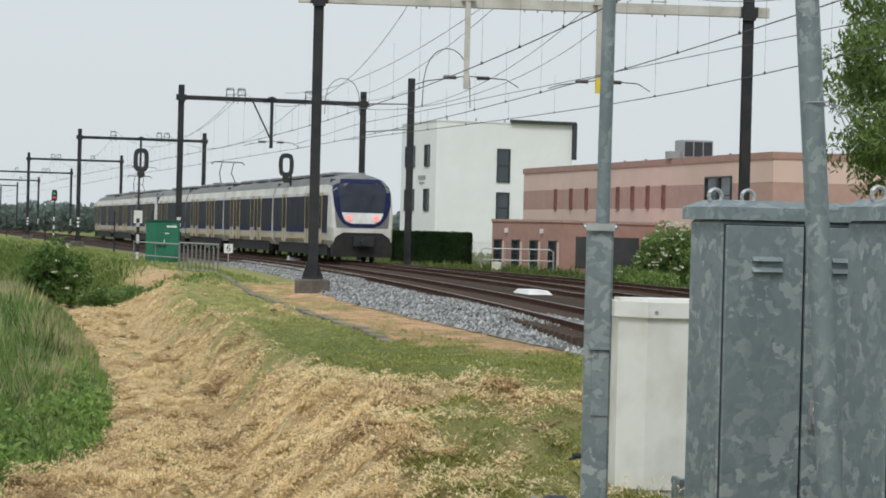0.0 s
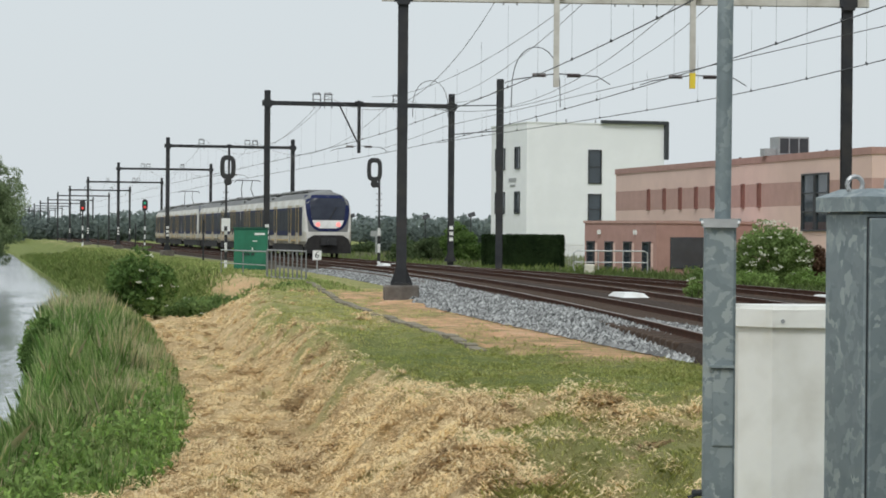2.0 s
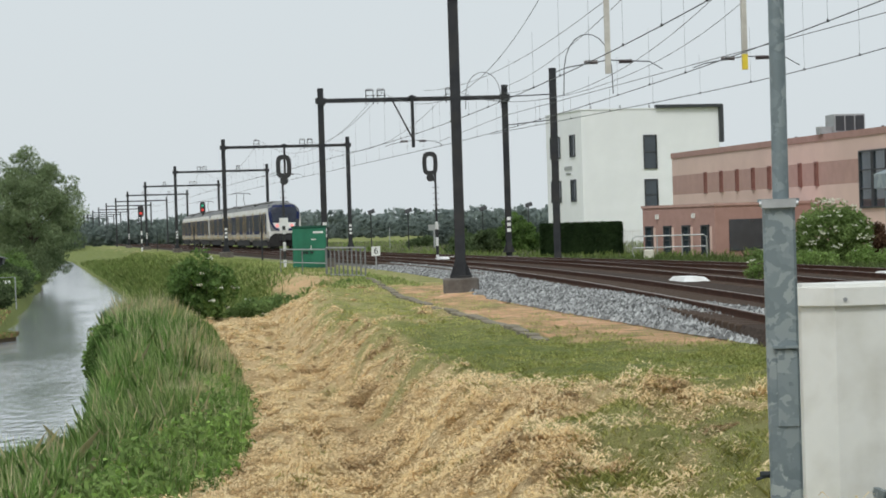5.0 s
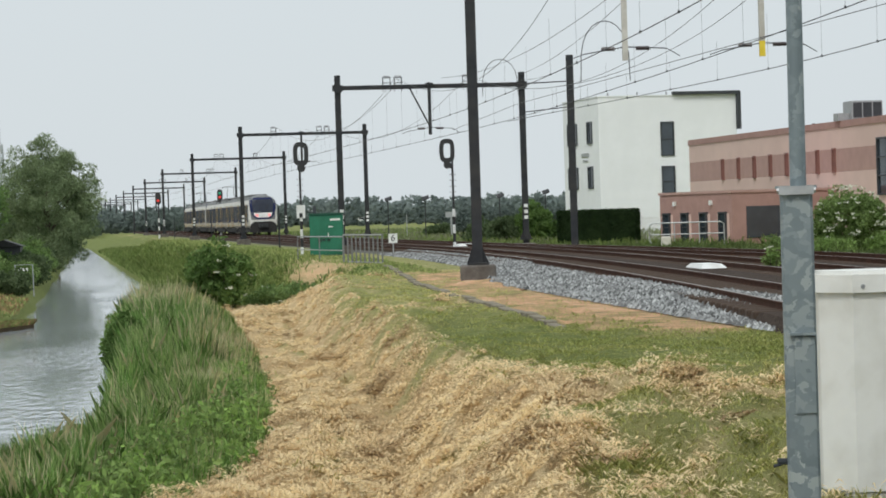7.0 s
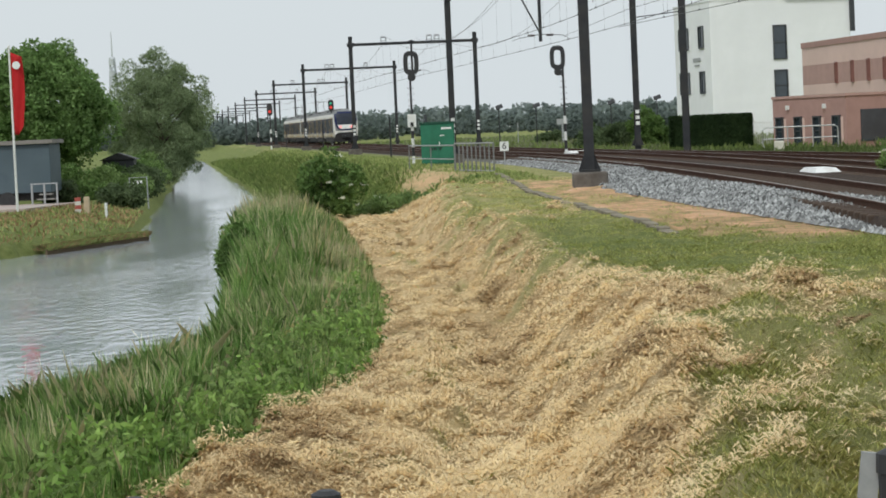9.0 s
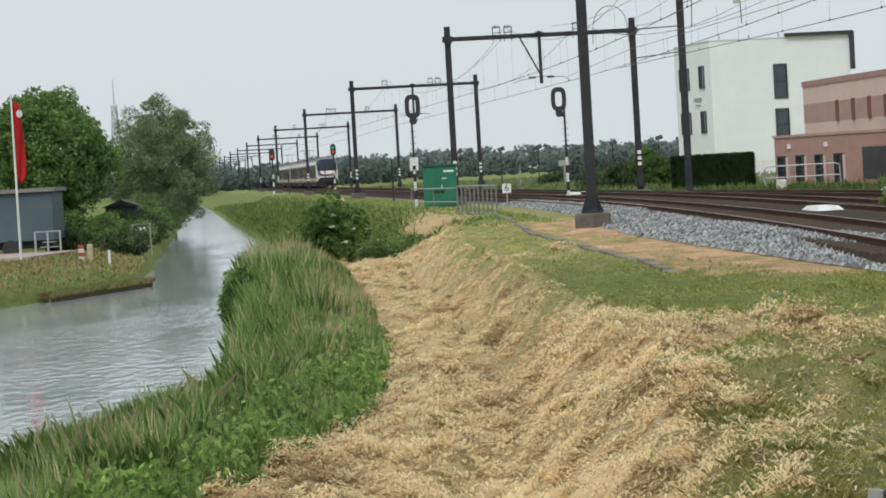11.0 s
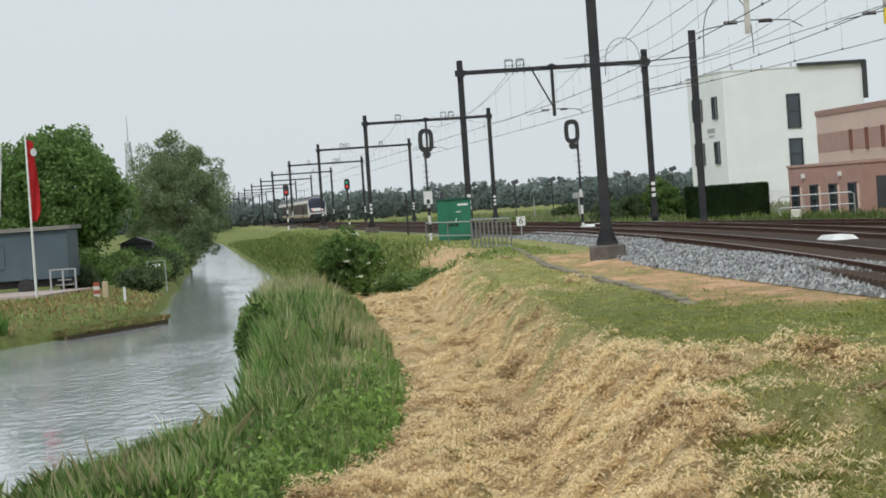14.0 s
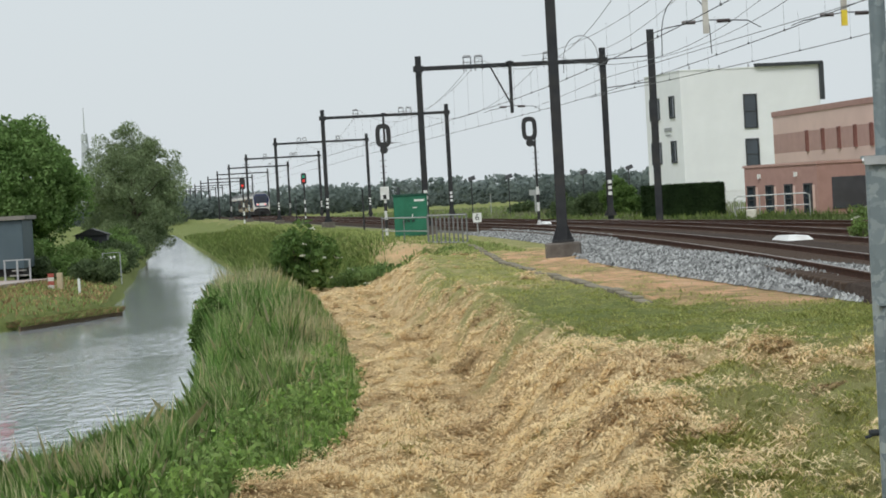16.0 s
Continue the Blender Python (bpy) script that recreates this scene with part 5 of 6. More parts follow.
# flowering reeds at the near end of that bank
x = rng.uniform(-21.5, -16.2, 5200)
y = 62 + (x + 18) * -0.62 + rng.uniform(0.3, 3.2, 5200)
keep = x < left_bank(y) - 0.15
x, y = x[keep], y[keep]
far_tall = np.where(x < -17.2, rng.uniform(0.3, 0.85, len(x)), rng.uniform(0.08, 0.25, len(x)))
pieces("bank_reeds", blades(x, y, ground_height(x, y) - 0.05, far_tall, rng.uniform(0.03, 0.05, len(x)), rng.uniform(0.1, 0.5, len(x))), REED, None, "green reeds at the canal corner", "reeds", "stuff")
x = rng.uniform(-26, -15.4, 9000)
y = rng.uniform(63, 92, 9000)
keep = (x < left_bank(y) - 0.1) & ~((y > 84.3) & (x < -21.4))
x, y = x[keep], y[keep]
V = blades(x, y, ground_height(x, y) - 0.02, rng.uniform(0.06, 0.2, len(x)), rng.uniform(0.03, 0.06, len(x)), rng.uniform(0.2, 1.0, len(x)))
k = rng.uniform(0, 1, len(x)) < 0.42 + 0.35 * clods(x, y, 1.6, 71)
pieces("bank_turf", V[k], BANK, None, "yellow-green turf on the canal bank", "grass", "stuff")
pieces("bank_straw", V[~k], BROWNSTRAW, None, "withered grass on the canal bank", "grass", "stuff")

# across the tracks
tree("willow_tree", 17.75, 60.0, -0.6, 8, 4.3, 3.9, 6.6, 250, 190, 0.13, WILLOWR, "large fresh green willow tree with hanging twigs", 0.5, 1.0, 0.28, 0.9)
bush(13.9, 89.5, -0.5, 1.35, 1.35, 90, 150, 0.07, WILLOWR, "elder bush dotted with cream blossom beside the tracks", 75, "elder_bush")
bush(11.3, 88.0, -0.5, 0.8, 0.45, 40, 110, 0.06, WILLOWR, "low green shrub with a few blossoms", 8)
bush(15.6, 91.0, -0.5, 0.8, 0.9, 40, 110, 0.07, leaf_mat("red_leaf", (0.09, 0.05, 0.03), (0.14, 0.08, 0.05)), "reddish brown shrub beside the elder bush")
for bx, by in ((12.6, 86.5), (15.0, 86.5), (17.0, 88.0)):
    bush(bx, by, -0.5, 0.9, 0.35, 30, 110, 0.06, NETTLE, "low green growth beside the tracks")
bush(7.55, 62.0, -0.2, 0.3, 0.25, 14, 90, 0.035, NETTLE, "small green weed growing between the tracks")
bush(3.0, 150.0, -0.6, 1.1, 1.45, 60, 130, 0.1, ELDER, "dark round shrub beside the tracks")
bush(1.3, 152.0, -0.6, 1.3, 1.0, 50, 110, 0.1, DARKSHRUB, "green shrub beside the tracks")
bush(-0.6, 154.0, -0.6, 1.2, 0.75, 40, 110, 0.1, DARKSHRUB, "rounded green shrub in the rough beside the tracks")
bush(4.8, 152.0, -0.6, 1.1, 0.9, 40, 110, 0.1, ELDER, "dark shrub behind the hedge")
# every third scrub takes the leaf colour greyed for haze
for i in range(9):
    bush(-4.5 + 1.5 * i, 208.0 + 7 * (i % 3), -0.7, 1.5 + 0.3 * (i % 2), 0.7 + 0.35 * ((i * 2) % 3), 34, 100, 0.14, (DARKSHRUB, FARHAZED, DARKSHRUB)[i % 3], "loose green scrub in the rough field")
# dull rough grass over the field
x, y, u = strip(26000, 122, 330, lambda y: 11.0 + 0 * y, lambda y: 42 + 0 * y, 1.3)
V = blades(x, y, ground_height(x, y) - 0.03, rng.uniform(0.2, 0.6, len(x)) * (1 + 0.5 * clods(x, y, 9.0, 61)), rng.uniform(0.05, 0.1, len(x)) * (y / 120), rng.uniform(0.1, 0.7, len(x)))
k = rng.uniform(0, 1, len(x)) < 0.5 + 0.5 * clods(x, y, 14.0, 62)
pieces("field_grass", V[k], BANKWEED, None, "rough green grass over the field", "grass", "stuff")
pieces("dry_field_grass", V[~k], DULLGRASS, None, "dull withered grass over the field", "grass", "stuff")

hedge = thing("hedge", 3.9, 130.5, -0.55, -0.02, "tall clipped dark green hedge", "hedge")
Mesh().block((2.3, 0.6, 0), (4.4, 1.0, 1.95), r=0.1).make("inner_growth", HEDGE, hedge)
m = 16000
P = np.stack([rng.uniform(0, 4.6, m), rng.uniform(0, 1.2, m), rng.uniform(0, 2.03, m)], 1)
side = rng.integers(0, 4, m)
P[side == 0, 1] = rng.normal(0.05, 0.03, (side == 0).sum())
P[side == 1, 2] = rng.normal(2.0, 0.04, (side == 1).sum())
P[side == 2, 0] = rng.normal(0.05, 0.04, (side == 2).sum())
P[side == 3, 0] = rng.normal(4.55, 0.04, (side == 3).sum())
pieces("foliage", leaf_quads(P, 0.05), HEDGE, hedge)

# distant woods; the air's haze is put into their leaf colours
def far_wood(name, n, y0, y1, a0, a1, h0, h1, material, label, leaf):
    out = []
    for i in range(n):
        y = rng.uniform(y0, y1)
        a = radians(a0 + (a1 - a0) * (i + rng.uniform(0, 1)) / n)
        h = rng.uniform(h0, h1) * y / y0
        r = h * rng.uniform(0.35, 0.6)
        x = math.tan(a) * y
        d = unit(150)
        P = np.array([x, y, -0.6 + h * 0.5]) + d * np.array([r, r, h * 0.5]) * rng.uniform(0.5, 1.0, (150, 1))
        out.append(P)
    P = np.concatenate(out)
    pieces(name, leaf_quads(P, leaf), material, None, label, "wood", "stuff")


far_wood("far_wood", 110, 470, 560, -13.5, -5.0, 2.9, 5.2, FARHAZED, "distant row of trees beside the railway", 0.6)
far_wood("far_wood", 150, 730, 840, -5.6, 4.2, 2.0, 4.5, FARHAZED, "distant row of trees and scrub across the fields", 0.8)
far_wood("far_wood", 130, 1000, 1300, -14, 5.0, 6, 11.5, FARHAZED2, "hazy distant woods on the horizon", 1.5)
far_wood("field_scrub", 110, 520, 640, -4.5, 3.0, 0.7, 1.9, FARHAZED, "grey-green scrub along the field's edge", 0.4)


# ---- line-side things on the verge ----
def galvanised(name, light=1.0):
    """Zinc-coated sheet: angular flakes of several greys."""
    m = mat(name, (0.3 * light, 0.34 * light, 0.36 * light), (0.36 * light, 0.4 * light, 0.42 * light), 20, 0.55, metal=0.35)
    n, l = m.node_tree.nodes, m.node_tree.links
    b = n["Principled BSDF"]
    tc = n.new("ShaderNodeTexCoord")
    wob = n.new("ShaderNodeTexNoise")
    wob.inputs["Scale"].default_value, wob.inputs["Detail"].default_value = 9, 4
    l.new(tc.outputs["Object"], wob.inputs["Vector"])
    add = n.new("ShaderNodeMix")
    add.data_type = "RGBA"
    add.blend_type = "LINEAR_LIGHT"
    add.inputs["Factor"].default_value = 0.13
    l.new(tc.outputs["Object"], add.inputs["A"])
    l.new(wob.outputs["Color"], add.inputs["B"])
    v = n.new("ShaderNodeTexVoronoi")
    v.inputs["Scale"].default_value = 17
    l.new(add.outputs["Result"], v.inputs["Vector"])
    sp = n.new("ShaderNodeSeparateColor")
    l.new(v.outputs["Color"], sp.inputs["Color"])
    r = n.new("ShaderNodeValToRGB")
    e = r.color_ramp.elements
    e.new(0.6), e.new(0.82)
    for q, (p, c) in zip(e, ((0.0, (0.13, 0.17, 0.19)), (0.55, (0.2, 0.245, 0.265)), (0.8, (0.3, 0.35, 0.365)), (1.0, (0.5, 0.54, 0.53)))):
        q.position, q.color = p, (*[k * light for k in c], 1)
    l.new(sp.outputs["Red"], r.inputs["Fac"])
    big = n.new("ShaderNodeTexNoise")
    big.inputs["Scale"].default_value, big.inputs["Detail"].default_value = 3, 6
    l.new(tc.outputs["Object"], big.inputs["Vector"])
    x = n.new("ShaderNodeMix")
    x.data_type = "RGBA"
    x.inputs["B"].default_value = (0.25 * light, 0.295 * light, 0.31 * light, 1)
    l.new(big.outputs["Fac"], x.inputs["Factor"])
    l.new(r.outputs["Color"], x.inputs["A"])
    l.new(x.outputs["Result"], b.inputs["Base Color"])
    return m


ZINC = galvanised("galvanised_sheet", 1.0)
ZINCPOST = galvanised("galvanised_post", 0.9)
BOXWHITE = mat("cabinet_white", (0.76, 0.76, 0.725), (0.82, 0.82, 0.785), 1.5, 0.5, c3=(0.62, 0.61, 0.56), s3=3)
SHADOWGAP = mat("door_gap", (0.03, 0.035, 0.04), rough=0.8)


def relay_cabinet(x, y, rz):
    c = thing("relay_cabinet", x, y, -0.25, rz, "weathered galvanised steel relay cabinet with two doors", "cabinet", "relay cabinets")
    H, W, D = 1.9, 0.98, 0.46
    Mesh().block((W / 2, D / 2, 0), (W, D, H), r=0.015).make("body", ZINC, c)
    lid = Mesh()
    o = 0.035
    lid.add([(-o, -o, H), (W + o, -o, H), (W + o, D + o, H), (-o, D + o, H), (-o, -o, H + 0.07), (W + o, -o, H + 0.07), (W + o, D + o, H + 0.07), (-o, D + o, H + 0.07), (0.05, 0.06, H + 0.11), (W - 0.05, 0.06, H + 0.11), (W - 0.05, D - 0.06, H + 0.11), (0.05, D - 0.06, H + 0.11)],
            [(3, 2, 1, 0), (0, 1, 5, 4), (1, 2, 6, 5), (2, 3, 7, 6), (3, 0, 4, 7), (4, 5, 9, 8), (5, 6, 10, 9), (6, 7, 11, 10), (7, 4, 8, 11), (8, 9, 10, 11)])
    lid = lid.make("lid", ZINC, c)
    for q in (0.05, 0.25):
        Mesh().tube([(q + 0.04 * math.cos(a), D * 0.5, H + 0.13 + 0.04 * math.sin(a)) for a in np.linspace(0, 2 * math.pi, 13)], 0.012, 6).make("lifting_eye", STEELGREY, lid)
    for i in range(2):
        x0 = 0.008 + i * 0.485
        Mesh().box((x0 + 0.24, -0.004, H / 2 - 0.005), (0.482, 0.008, H - 0.04)).make("door_gap", SHADOWGAP, c)
        d = Mesh().block((x0 + 0.24, -0.012, 0.03), (0.468, 0.03, H - 0.06), r=0.005).make("door", ZINC, c)
        for j in range(2):
            Mesh().add([(x0 + 0.16, -0.03, H - 0.2 - 0.06 * j), (x0 + 0.34, -0.03, H - 0.2 - 0.06 * j), (x0 + 0.34, -0.055, H - 0.225 - 0.06 * j), (x0 + 0.16, -0.055, H - 0.225 - 0.06 * j), (x0 + 0.16, -0.03, H - 0.228 - 0.06 * j), (x0 + 0.34, -0.03, H - 0.228 - 0.06 * j)],
                       [(0, 1, 2, 3), (3, 2, 5, 4), (0, 3, 4), (1, 5, 2)]).make("louvre", ZINC, d)
        if i == 1:
            k = Mesh().box((x0 + 0.06, -0.04, 0.82), (0.05, 0.03, 0.16)).make("lock_plate", STEELGREY, d)
            Mesh().box((x0 + 0.06, -0.07, 0.8), (0.04, 0.03, 0.05)).tube([(x0 + 0.06 + 0.014 * math.cos(a), -0.07, 0.835 + 0.03 * math.sin(a)) for a in np.linspace(0, math.pi, 7)], 0.006, 5).make("padlock", STEELGREY, k)
    return c


relay_cabinet(2.11, 10.79, radians(13.7))
relay_cabinet(2.66, 9.23, radians(13.7))

pole = thing("leaning_pole", 2.33, 8.69, -0.15, 0, "leaning round galvanised steel pole beside the cabinets", "pole")
Mesh().rod((0, 0, -0.2), (-0.36, 0.07, 4.9), 0.057, 0.054, 20).make("shaft", ZINCPOST, pole, smooth=False)
tie = Mesh().tube([(-0.165 + 0.064 * math.cos(a), 0.033 + 0.064 * math.sin(a), 2.32 + 0.003 * a) for a in np.linspace(0, 6.28, 14)], 0.004, 5).make("wire_tie", STEELGREY, pole)
for i, (dx, dz) in enumerate(((0.11, -0.12), (0.14, -0.06), (0.09, -0.15), (0.05, -0.02))):
    Mesh().tube([(-0.105, 0.0, 2.33), (-0.105 + dx * 0.5, -0.02, 2.33 + dz * 0.3), (-0.105 + dx, -0.03, 2.33 + dz)], 0.003, 4).make("wire_end", STEELGREY, tie)

post = thing("steel_post", 1.445, 10.9, -0.2, radians(-6), "galvanised post with a square foot and round upper tube", "post")
f = Mesh().block((0, 0, -0.2), (0.15, 0.14, 2.0), r=0.012).make("square_foot", ZINCPOST, post)
Mesh().box((0, 0, 1.805), (0.19, 0.16, 0.014)).make("flange", ZINCPOST, post)
Mesh().box((0, -0.01, 1.79), (0.16, 0.17, 0.04)).rod((-0.09, -0.08, 1.79), (0.09, -0.08, 1.79), 0.014, n=8).make("clamp", STEELGREY, post)
Mesh().rod((0.012, 0, 1.8), (0.03, 0, 5.6), 0.038, 0.036, 16).make("tube", ZINCPOST, post)
p = Mesh().block((0.018, -0.075, 0.75), (0.1, 0.012, 0.36), r=0.004).make("hatch", ZINCPOST, f)
Mesh().box((0.012, -0.085, 1.12), (0.12, 0.03, 0.012)).make("drip_edge", ZINCPOST, p)
Mesh().rod((-0.075, -0.02, 0.52), (-0.12, -0.03, 0.52), 0.016, n=8).rod((-0.1, -0.03, 0.51), (-0.14, -0.04, 0.5), 0.008, n=6).make("bolt", SHADOWGAP, f)

wb = thing("street_cabinet", 2.0, 12.84, -0.2, radians(4), "plain off-white telecom street cabinet on the verge", "cabinet")
outline = lambda o: [(-o * 0.3, -o), (0.62 + o, -o), (0.62 + o, 0.42 + o), (-0.15 - o, 0.42 + o), (-0.15 - o, 0.2 - o * 0.4)]
Mesh().prism(outline(0), 0.12, 1.24).make("body", BOXWHITE, wb)
Mesh().prism(outline(-0.012), -0.1, 0.118).make("plinth", mat("plinth_grey", (0.5, 0.5, 0.47), (0.58, 0.58, 0.55), 5, 0.8), wb)
lid = Mesh().prism(outline(0.028), 1.225, 1.325)
lid.prism(outline(-0.01), 1.325, 1.345)
lid = lid.make("lid", BOXWHITE, wb)
for q in (0.05, 0.47):
    Mesh().rod((q, -0.036, 1.26), (q, -0.026, 1.26), 0.012, n=10).make("screw", STEELGREY, lid)
for j in range(4):
    for i in range(5):
        Mesh().rod((-0.13 + i * 0.024, 0.168 - i * 0.033, 0.02 + j * 0.026), (-0.137 + i * 0.024, 0.162 - i * 0.033, 0.02 + j * 0.026), 0.008, n=6).make("vent_hole", SHADOWGAP, wb)
step = thing("mesh_step", 2.22, 12.5, -0.12, radians(4), "low galvanised steel frame in the grass", "frame")
Mesh().box((0.15, 0, 0.12), (0.4, 0.03, 0.03)).box((0.15, 0.2, 0.12), (0.4, 0.03, 0.03)).make("rail", ZINCPOST, step)
for q in (-0.03, 0.33):
    Mesh().box((q, 0.1, 0.05), (0.03, 0.23, 0.2)).make("leg", ZINCPOST, step)
xx, yy = rng.uniform(1.72, 2.5, 260), rng.uniform(12.3, 12.8, 260)
pieces("tall_weeds", blades(xx, yy, ground_height(xx, yy) - 0.05, rng.uniform(0.06, 0.2, 260), rng.uniform(0.005, 0.01, 260), rng.uniform(0.1, 0.7, 260)), GRASS, None, "tall grass and weeds at the cabinets' feet", "weeds", "stuff")

for lx, ly, s in ((-2.77, 28.3, 0.07), (-5.6, 58.2, 0.11)):
    lt = thing("litter", lx, ly, float(ground_height(lx, ly)) + 0.03, 0.6, "crumpled scrap of white paper in the straw", "litter")
    Mesh().add([(-s, -s, 0), (s, -s * 0.7, 0.02), (s * 0.8, s, 0.05), (-s * 0.6, s, 0.01), (0, 0, 0.08), (0, 0.2 * s, -0.02)], [(0, 1, 4), (1, 2, 4), (2, 3, 4), (3, 0, 4), (1, 0, 5), (2, 1, 5), (3, 2, 5), (0, 3, 5)]).make("scrap", WHITE, lt)

# barrier posts just before the camera
for i, (bx, by, top, r) in enumerate(((0.72, 5.96, 0.655, 0.045), (-0.75, 5.95, 0.6, 0.036), (-1.24, 5.87, 0.61, 0.036))):
    b = thing("barrier_post", bx, by, -0.1, 0, "low dark barrier post with a rounded black cap", "post", "barrier posts")
    Mesh().rod((0, 0, -0.2), (0, 0, top + 0.06), r, n=14).make("shaft", BLACK, b)
    Mesh().rod((0, 0, top + 0.04), (0, 0, top + 0.09), r + 0.006, r + 0.004, 14).rod((0, 0, top + 0.09), (0, 0, top + 0.1), r + 0.004, r * 0.6, 14).make("cap", BLACK, b)
    if i == 0:
        Mesh().box((-0.066, 0.02, top + 0.03), (0.05, 0.02, 0.12), m=Matrix.Rotation(0.12, 3, "Y")).make("bracket", STEELGREY, b)

# ---- the green relay box, railings and small signs ----
GREEN = mat("green_paint", (0.012, 0.14, 0.08), (0.02, 0.17, 0.1), 3, 0.5, c3=(0.01, 0.11, 0.06), s3=1)
gb = thing("relay_box", -8.87, 114.7, -0.4, radians(2), "dark green steel relay box beside the line", "cabinet")
Mesh().block((0.83, 0.5, 0.1), (1.66, 1.0, 2.0), r=0.03).make("body", GREEN, gb)
Mesh().box((0.83, 0.5, 2.14), (1.76, 1.1, 0.08)).make("lid", mat("dark_green_paint", (0.008, 0.07, 0.045), (0.012, 0.085, 0.055), 3, 0.5), gb)
Mesh().block((0.83, 0.5, -0.2), (1.7, 1.0, 0.3), r=0.02).make("plinth", CONCRETE, gb)
for i in range(2):
    d = Mesh().box((0.42 + 0.82 * i, -0.012, 1.1), (0.79, 0.03, 1.85)).make("door", GREEN, gb)
    if i:
        Mesh().box((1.28, -0.035, 1.85), (0.5, 0.012, 0.1)).make("plate", WHITE, d)
        Mesh().box((1.05, -0.035, 1.5), (0.22, 0.012, 0.05)).make("plate", WHITE, d)
        Mesh().box((0.92, -0.05, 1.1), (0.04, 0.05, 0.18)).make("handle", WHITE, d)
for q in (0.5, 0.7, 0.95):
    Mesh().tube([(q + 0.16 * (i / 6 - 0.5), -0.03, 0.85 + 0.1 * math.sin(i * 2.1 + q * 9)) for i in range(7)], 0.02, 4).make("scrawl", BLACK, gb)
Mesh().rod((0.25, 0.5, 2.15), (0.25, 0.5, 2.55), 0.09, 0.07, 10).make("vent_pipe", FRAME, gb)


RAILGREY = mat("dull_rail_steel", (0.16, 0.166, 0.17), (0.23, 0.236, 0.24), 6, 0.6, metal=0.3)


def railing(a, b, z, h, bars, r=0.022, label="grey steel bar railing", posts=False):
    a, b = Vector(a), Vector(b)
    d = b - a
    t = thing("railing", a.x, a.y, z, math.atan2(d.y, d.x), label, "railing")
    L = d.length
    Mesh().rod((0, 0, h), (L, 0, h), r * 1.3).make("top_rail", STEELGREY, t)
    Mesh().rod((0, 0, 0.12 if bars > 4 else h * 0.5), (L, 0, 0.12 if bars > 4 else h * 0.5), r).make("lower_rail", STEELGREY, t)
    for i in range(bars):
        x = L * i / (bars - 1)
        Mesh().box((x, 0, h / 2), (0.1 if bars > 4 else 0.04, 0.04, h + 0.1)).make("bar", RAILGREY, t)
    return t


railing((-6.05, 96.3), (-4.2, 91.0), -0.42, 1.22, 10, label="grey steel bar railing over the culvert")
railing((-8.6, 104.0), (-6.1, 96.6), -0.42, 1.15, 3, label="thin grey pipe railing beside the culvert")
# concrete edge coloured dark to stand in for the shadow strip below the railing
culvert = Mesh().box((-5.15, 93.5, -0.6), (0.35, 5.8, 0.4), rz=radians(19.2))
tagged(culvert.make("culvert_edge", mat("shade_dark_concrete", (0.04, 0.036, 0.03), (0.08, 0.07, 0.06), 5, 0.9)), "concrete culvert edge darkened as shade under the railing", "culvert", kind="structure")

sign = thing("distance_sign", -4.35, 105.0, -0.4, radians(3), "small white line-side plate with a black numeral", "sign")
Mesh().rod((0, 0.03, -0.2), (0, 0.03, 0.75), 0.03, n=8).make("post", STEELGREY, sign)
Mesh().box((0, 0, 0.92), (0.4, 0.02, 0.42)).make("plate", WHITE, sign)
txt = bpy.data.curves.new("numeral", "FONT")
txt.body, txt.size, txt.align_x, txt.align_y, txt.extrude = "6", 0.42, "CENTER", "CENTER", 0.003
txt.materials.append(BLACK)
tob = new("numeral", txt)
tob.parent = sign
tob.matrix_basis = pose(0, -0.016, 0.92, 90, 0, 0)


def slab(x, y, z, sx, sy, h, rz, label):
    tagged(Mesh().add([(a * sx / 2 * k, b * sy / 2 * (1 if e == 0 else 0.75), e * h) for e, k in ((0, 1), (1, 0.72)) for a, b in ((-1, -1), (1, -1), (1, 1), (-1, 1))],
                      [(3, 2, 1, 0), (4, 5, 6, 7), (0, 1, 5, 4), (1, 2, 6, 5), (2, 3, 7, 6), (3, 0, 4, 7)]).make("track_cover", WHITE), label, "cover").matrix_basis = pose(x, y, z, 0, 0, rz)


slab(5.85, 62.8, -0.14, 0.72, 2.2, 0.12, 6, "white trapezoid plastic cover between the tracks")
slab(-1.25, 119.0, -0.14, 1.0, 2.4, 0.13, 10, "white trapezoid plastic cover between the distant tracks")
slab(11.2, 61.5, -0.14, 0.72, 2.2, 0.12, 6, "white trapezoid plastic cover beside the siding")
for bx, by in ((1.3, 152.0), (9.0, 118.0)):
    t = thing("marker_stone", bx, by, -0.6, 0, "short pale concrete marker block", "marker")
    Mesh().block((0, 0, -0.1), (0.5, 0.4, 0.75), r=0.05).make("stone", mat("pale_stone", (0.5, 0.48, 0.42), (0.6, 0.58, 0.52), 6, 0.9), t)

# railing and gate before the annex
t = thing("pipe_railing", 8.43, 121.7, -0.6, radians(-4.8), "bent grey pipe railing before the annex", "railing")
Mesh().tube([(0.15, 0, -0.1), (0.0, 0, 0.5), (0.02, 0, 1.2), (0.2, 0, 1.3), (3.7, 0, 1.3), (3.88, 0, 1.2), (3.9, 0, -0.1)], 0.035, 8).make("pipe", STEELGREY, t)
Mesh().rod((0.02, 0, 0.7), (3.9, 0, 0.7), 0.03).make("middle_rail", STEELGREY, t)
for q in (1.3, 2.6):
    Mesh().rod((q, 0, -0.1), (q, 0, 1.3), 0.03).make("upright", STEELGREY, t)
t = thing("bar_fence", 8.5, 131.0, -0.6, 0, "thin white bar fence between hedge and annex", "fence")
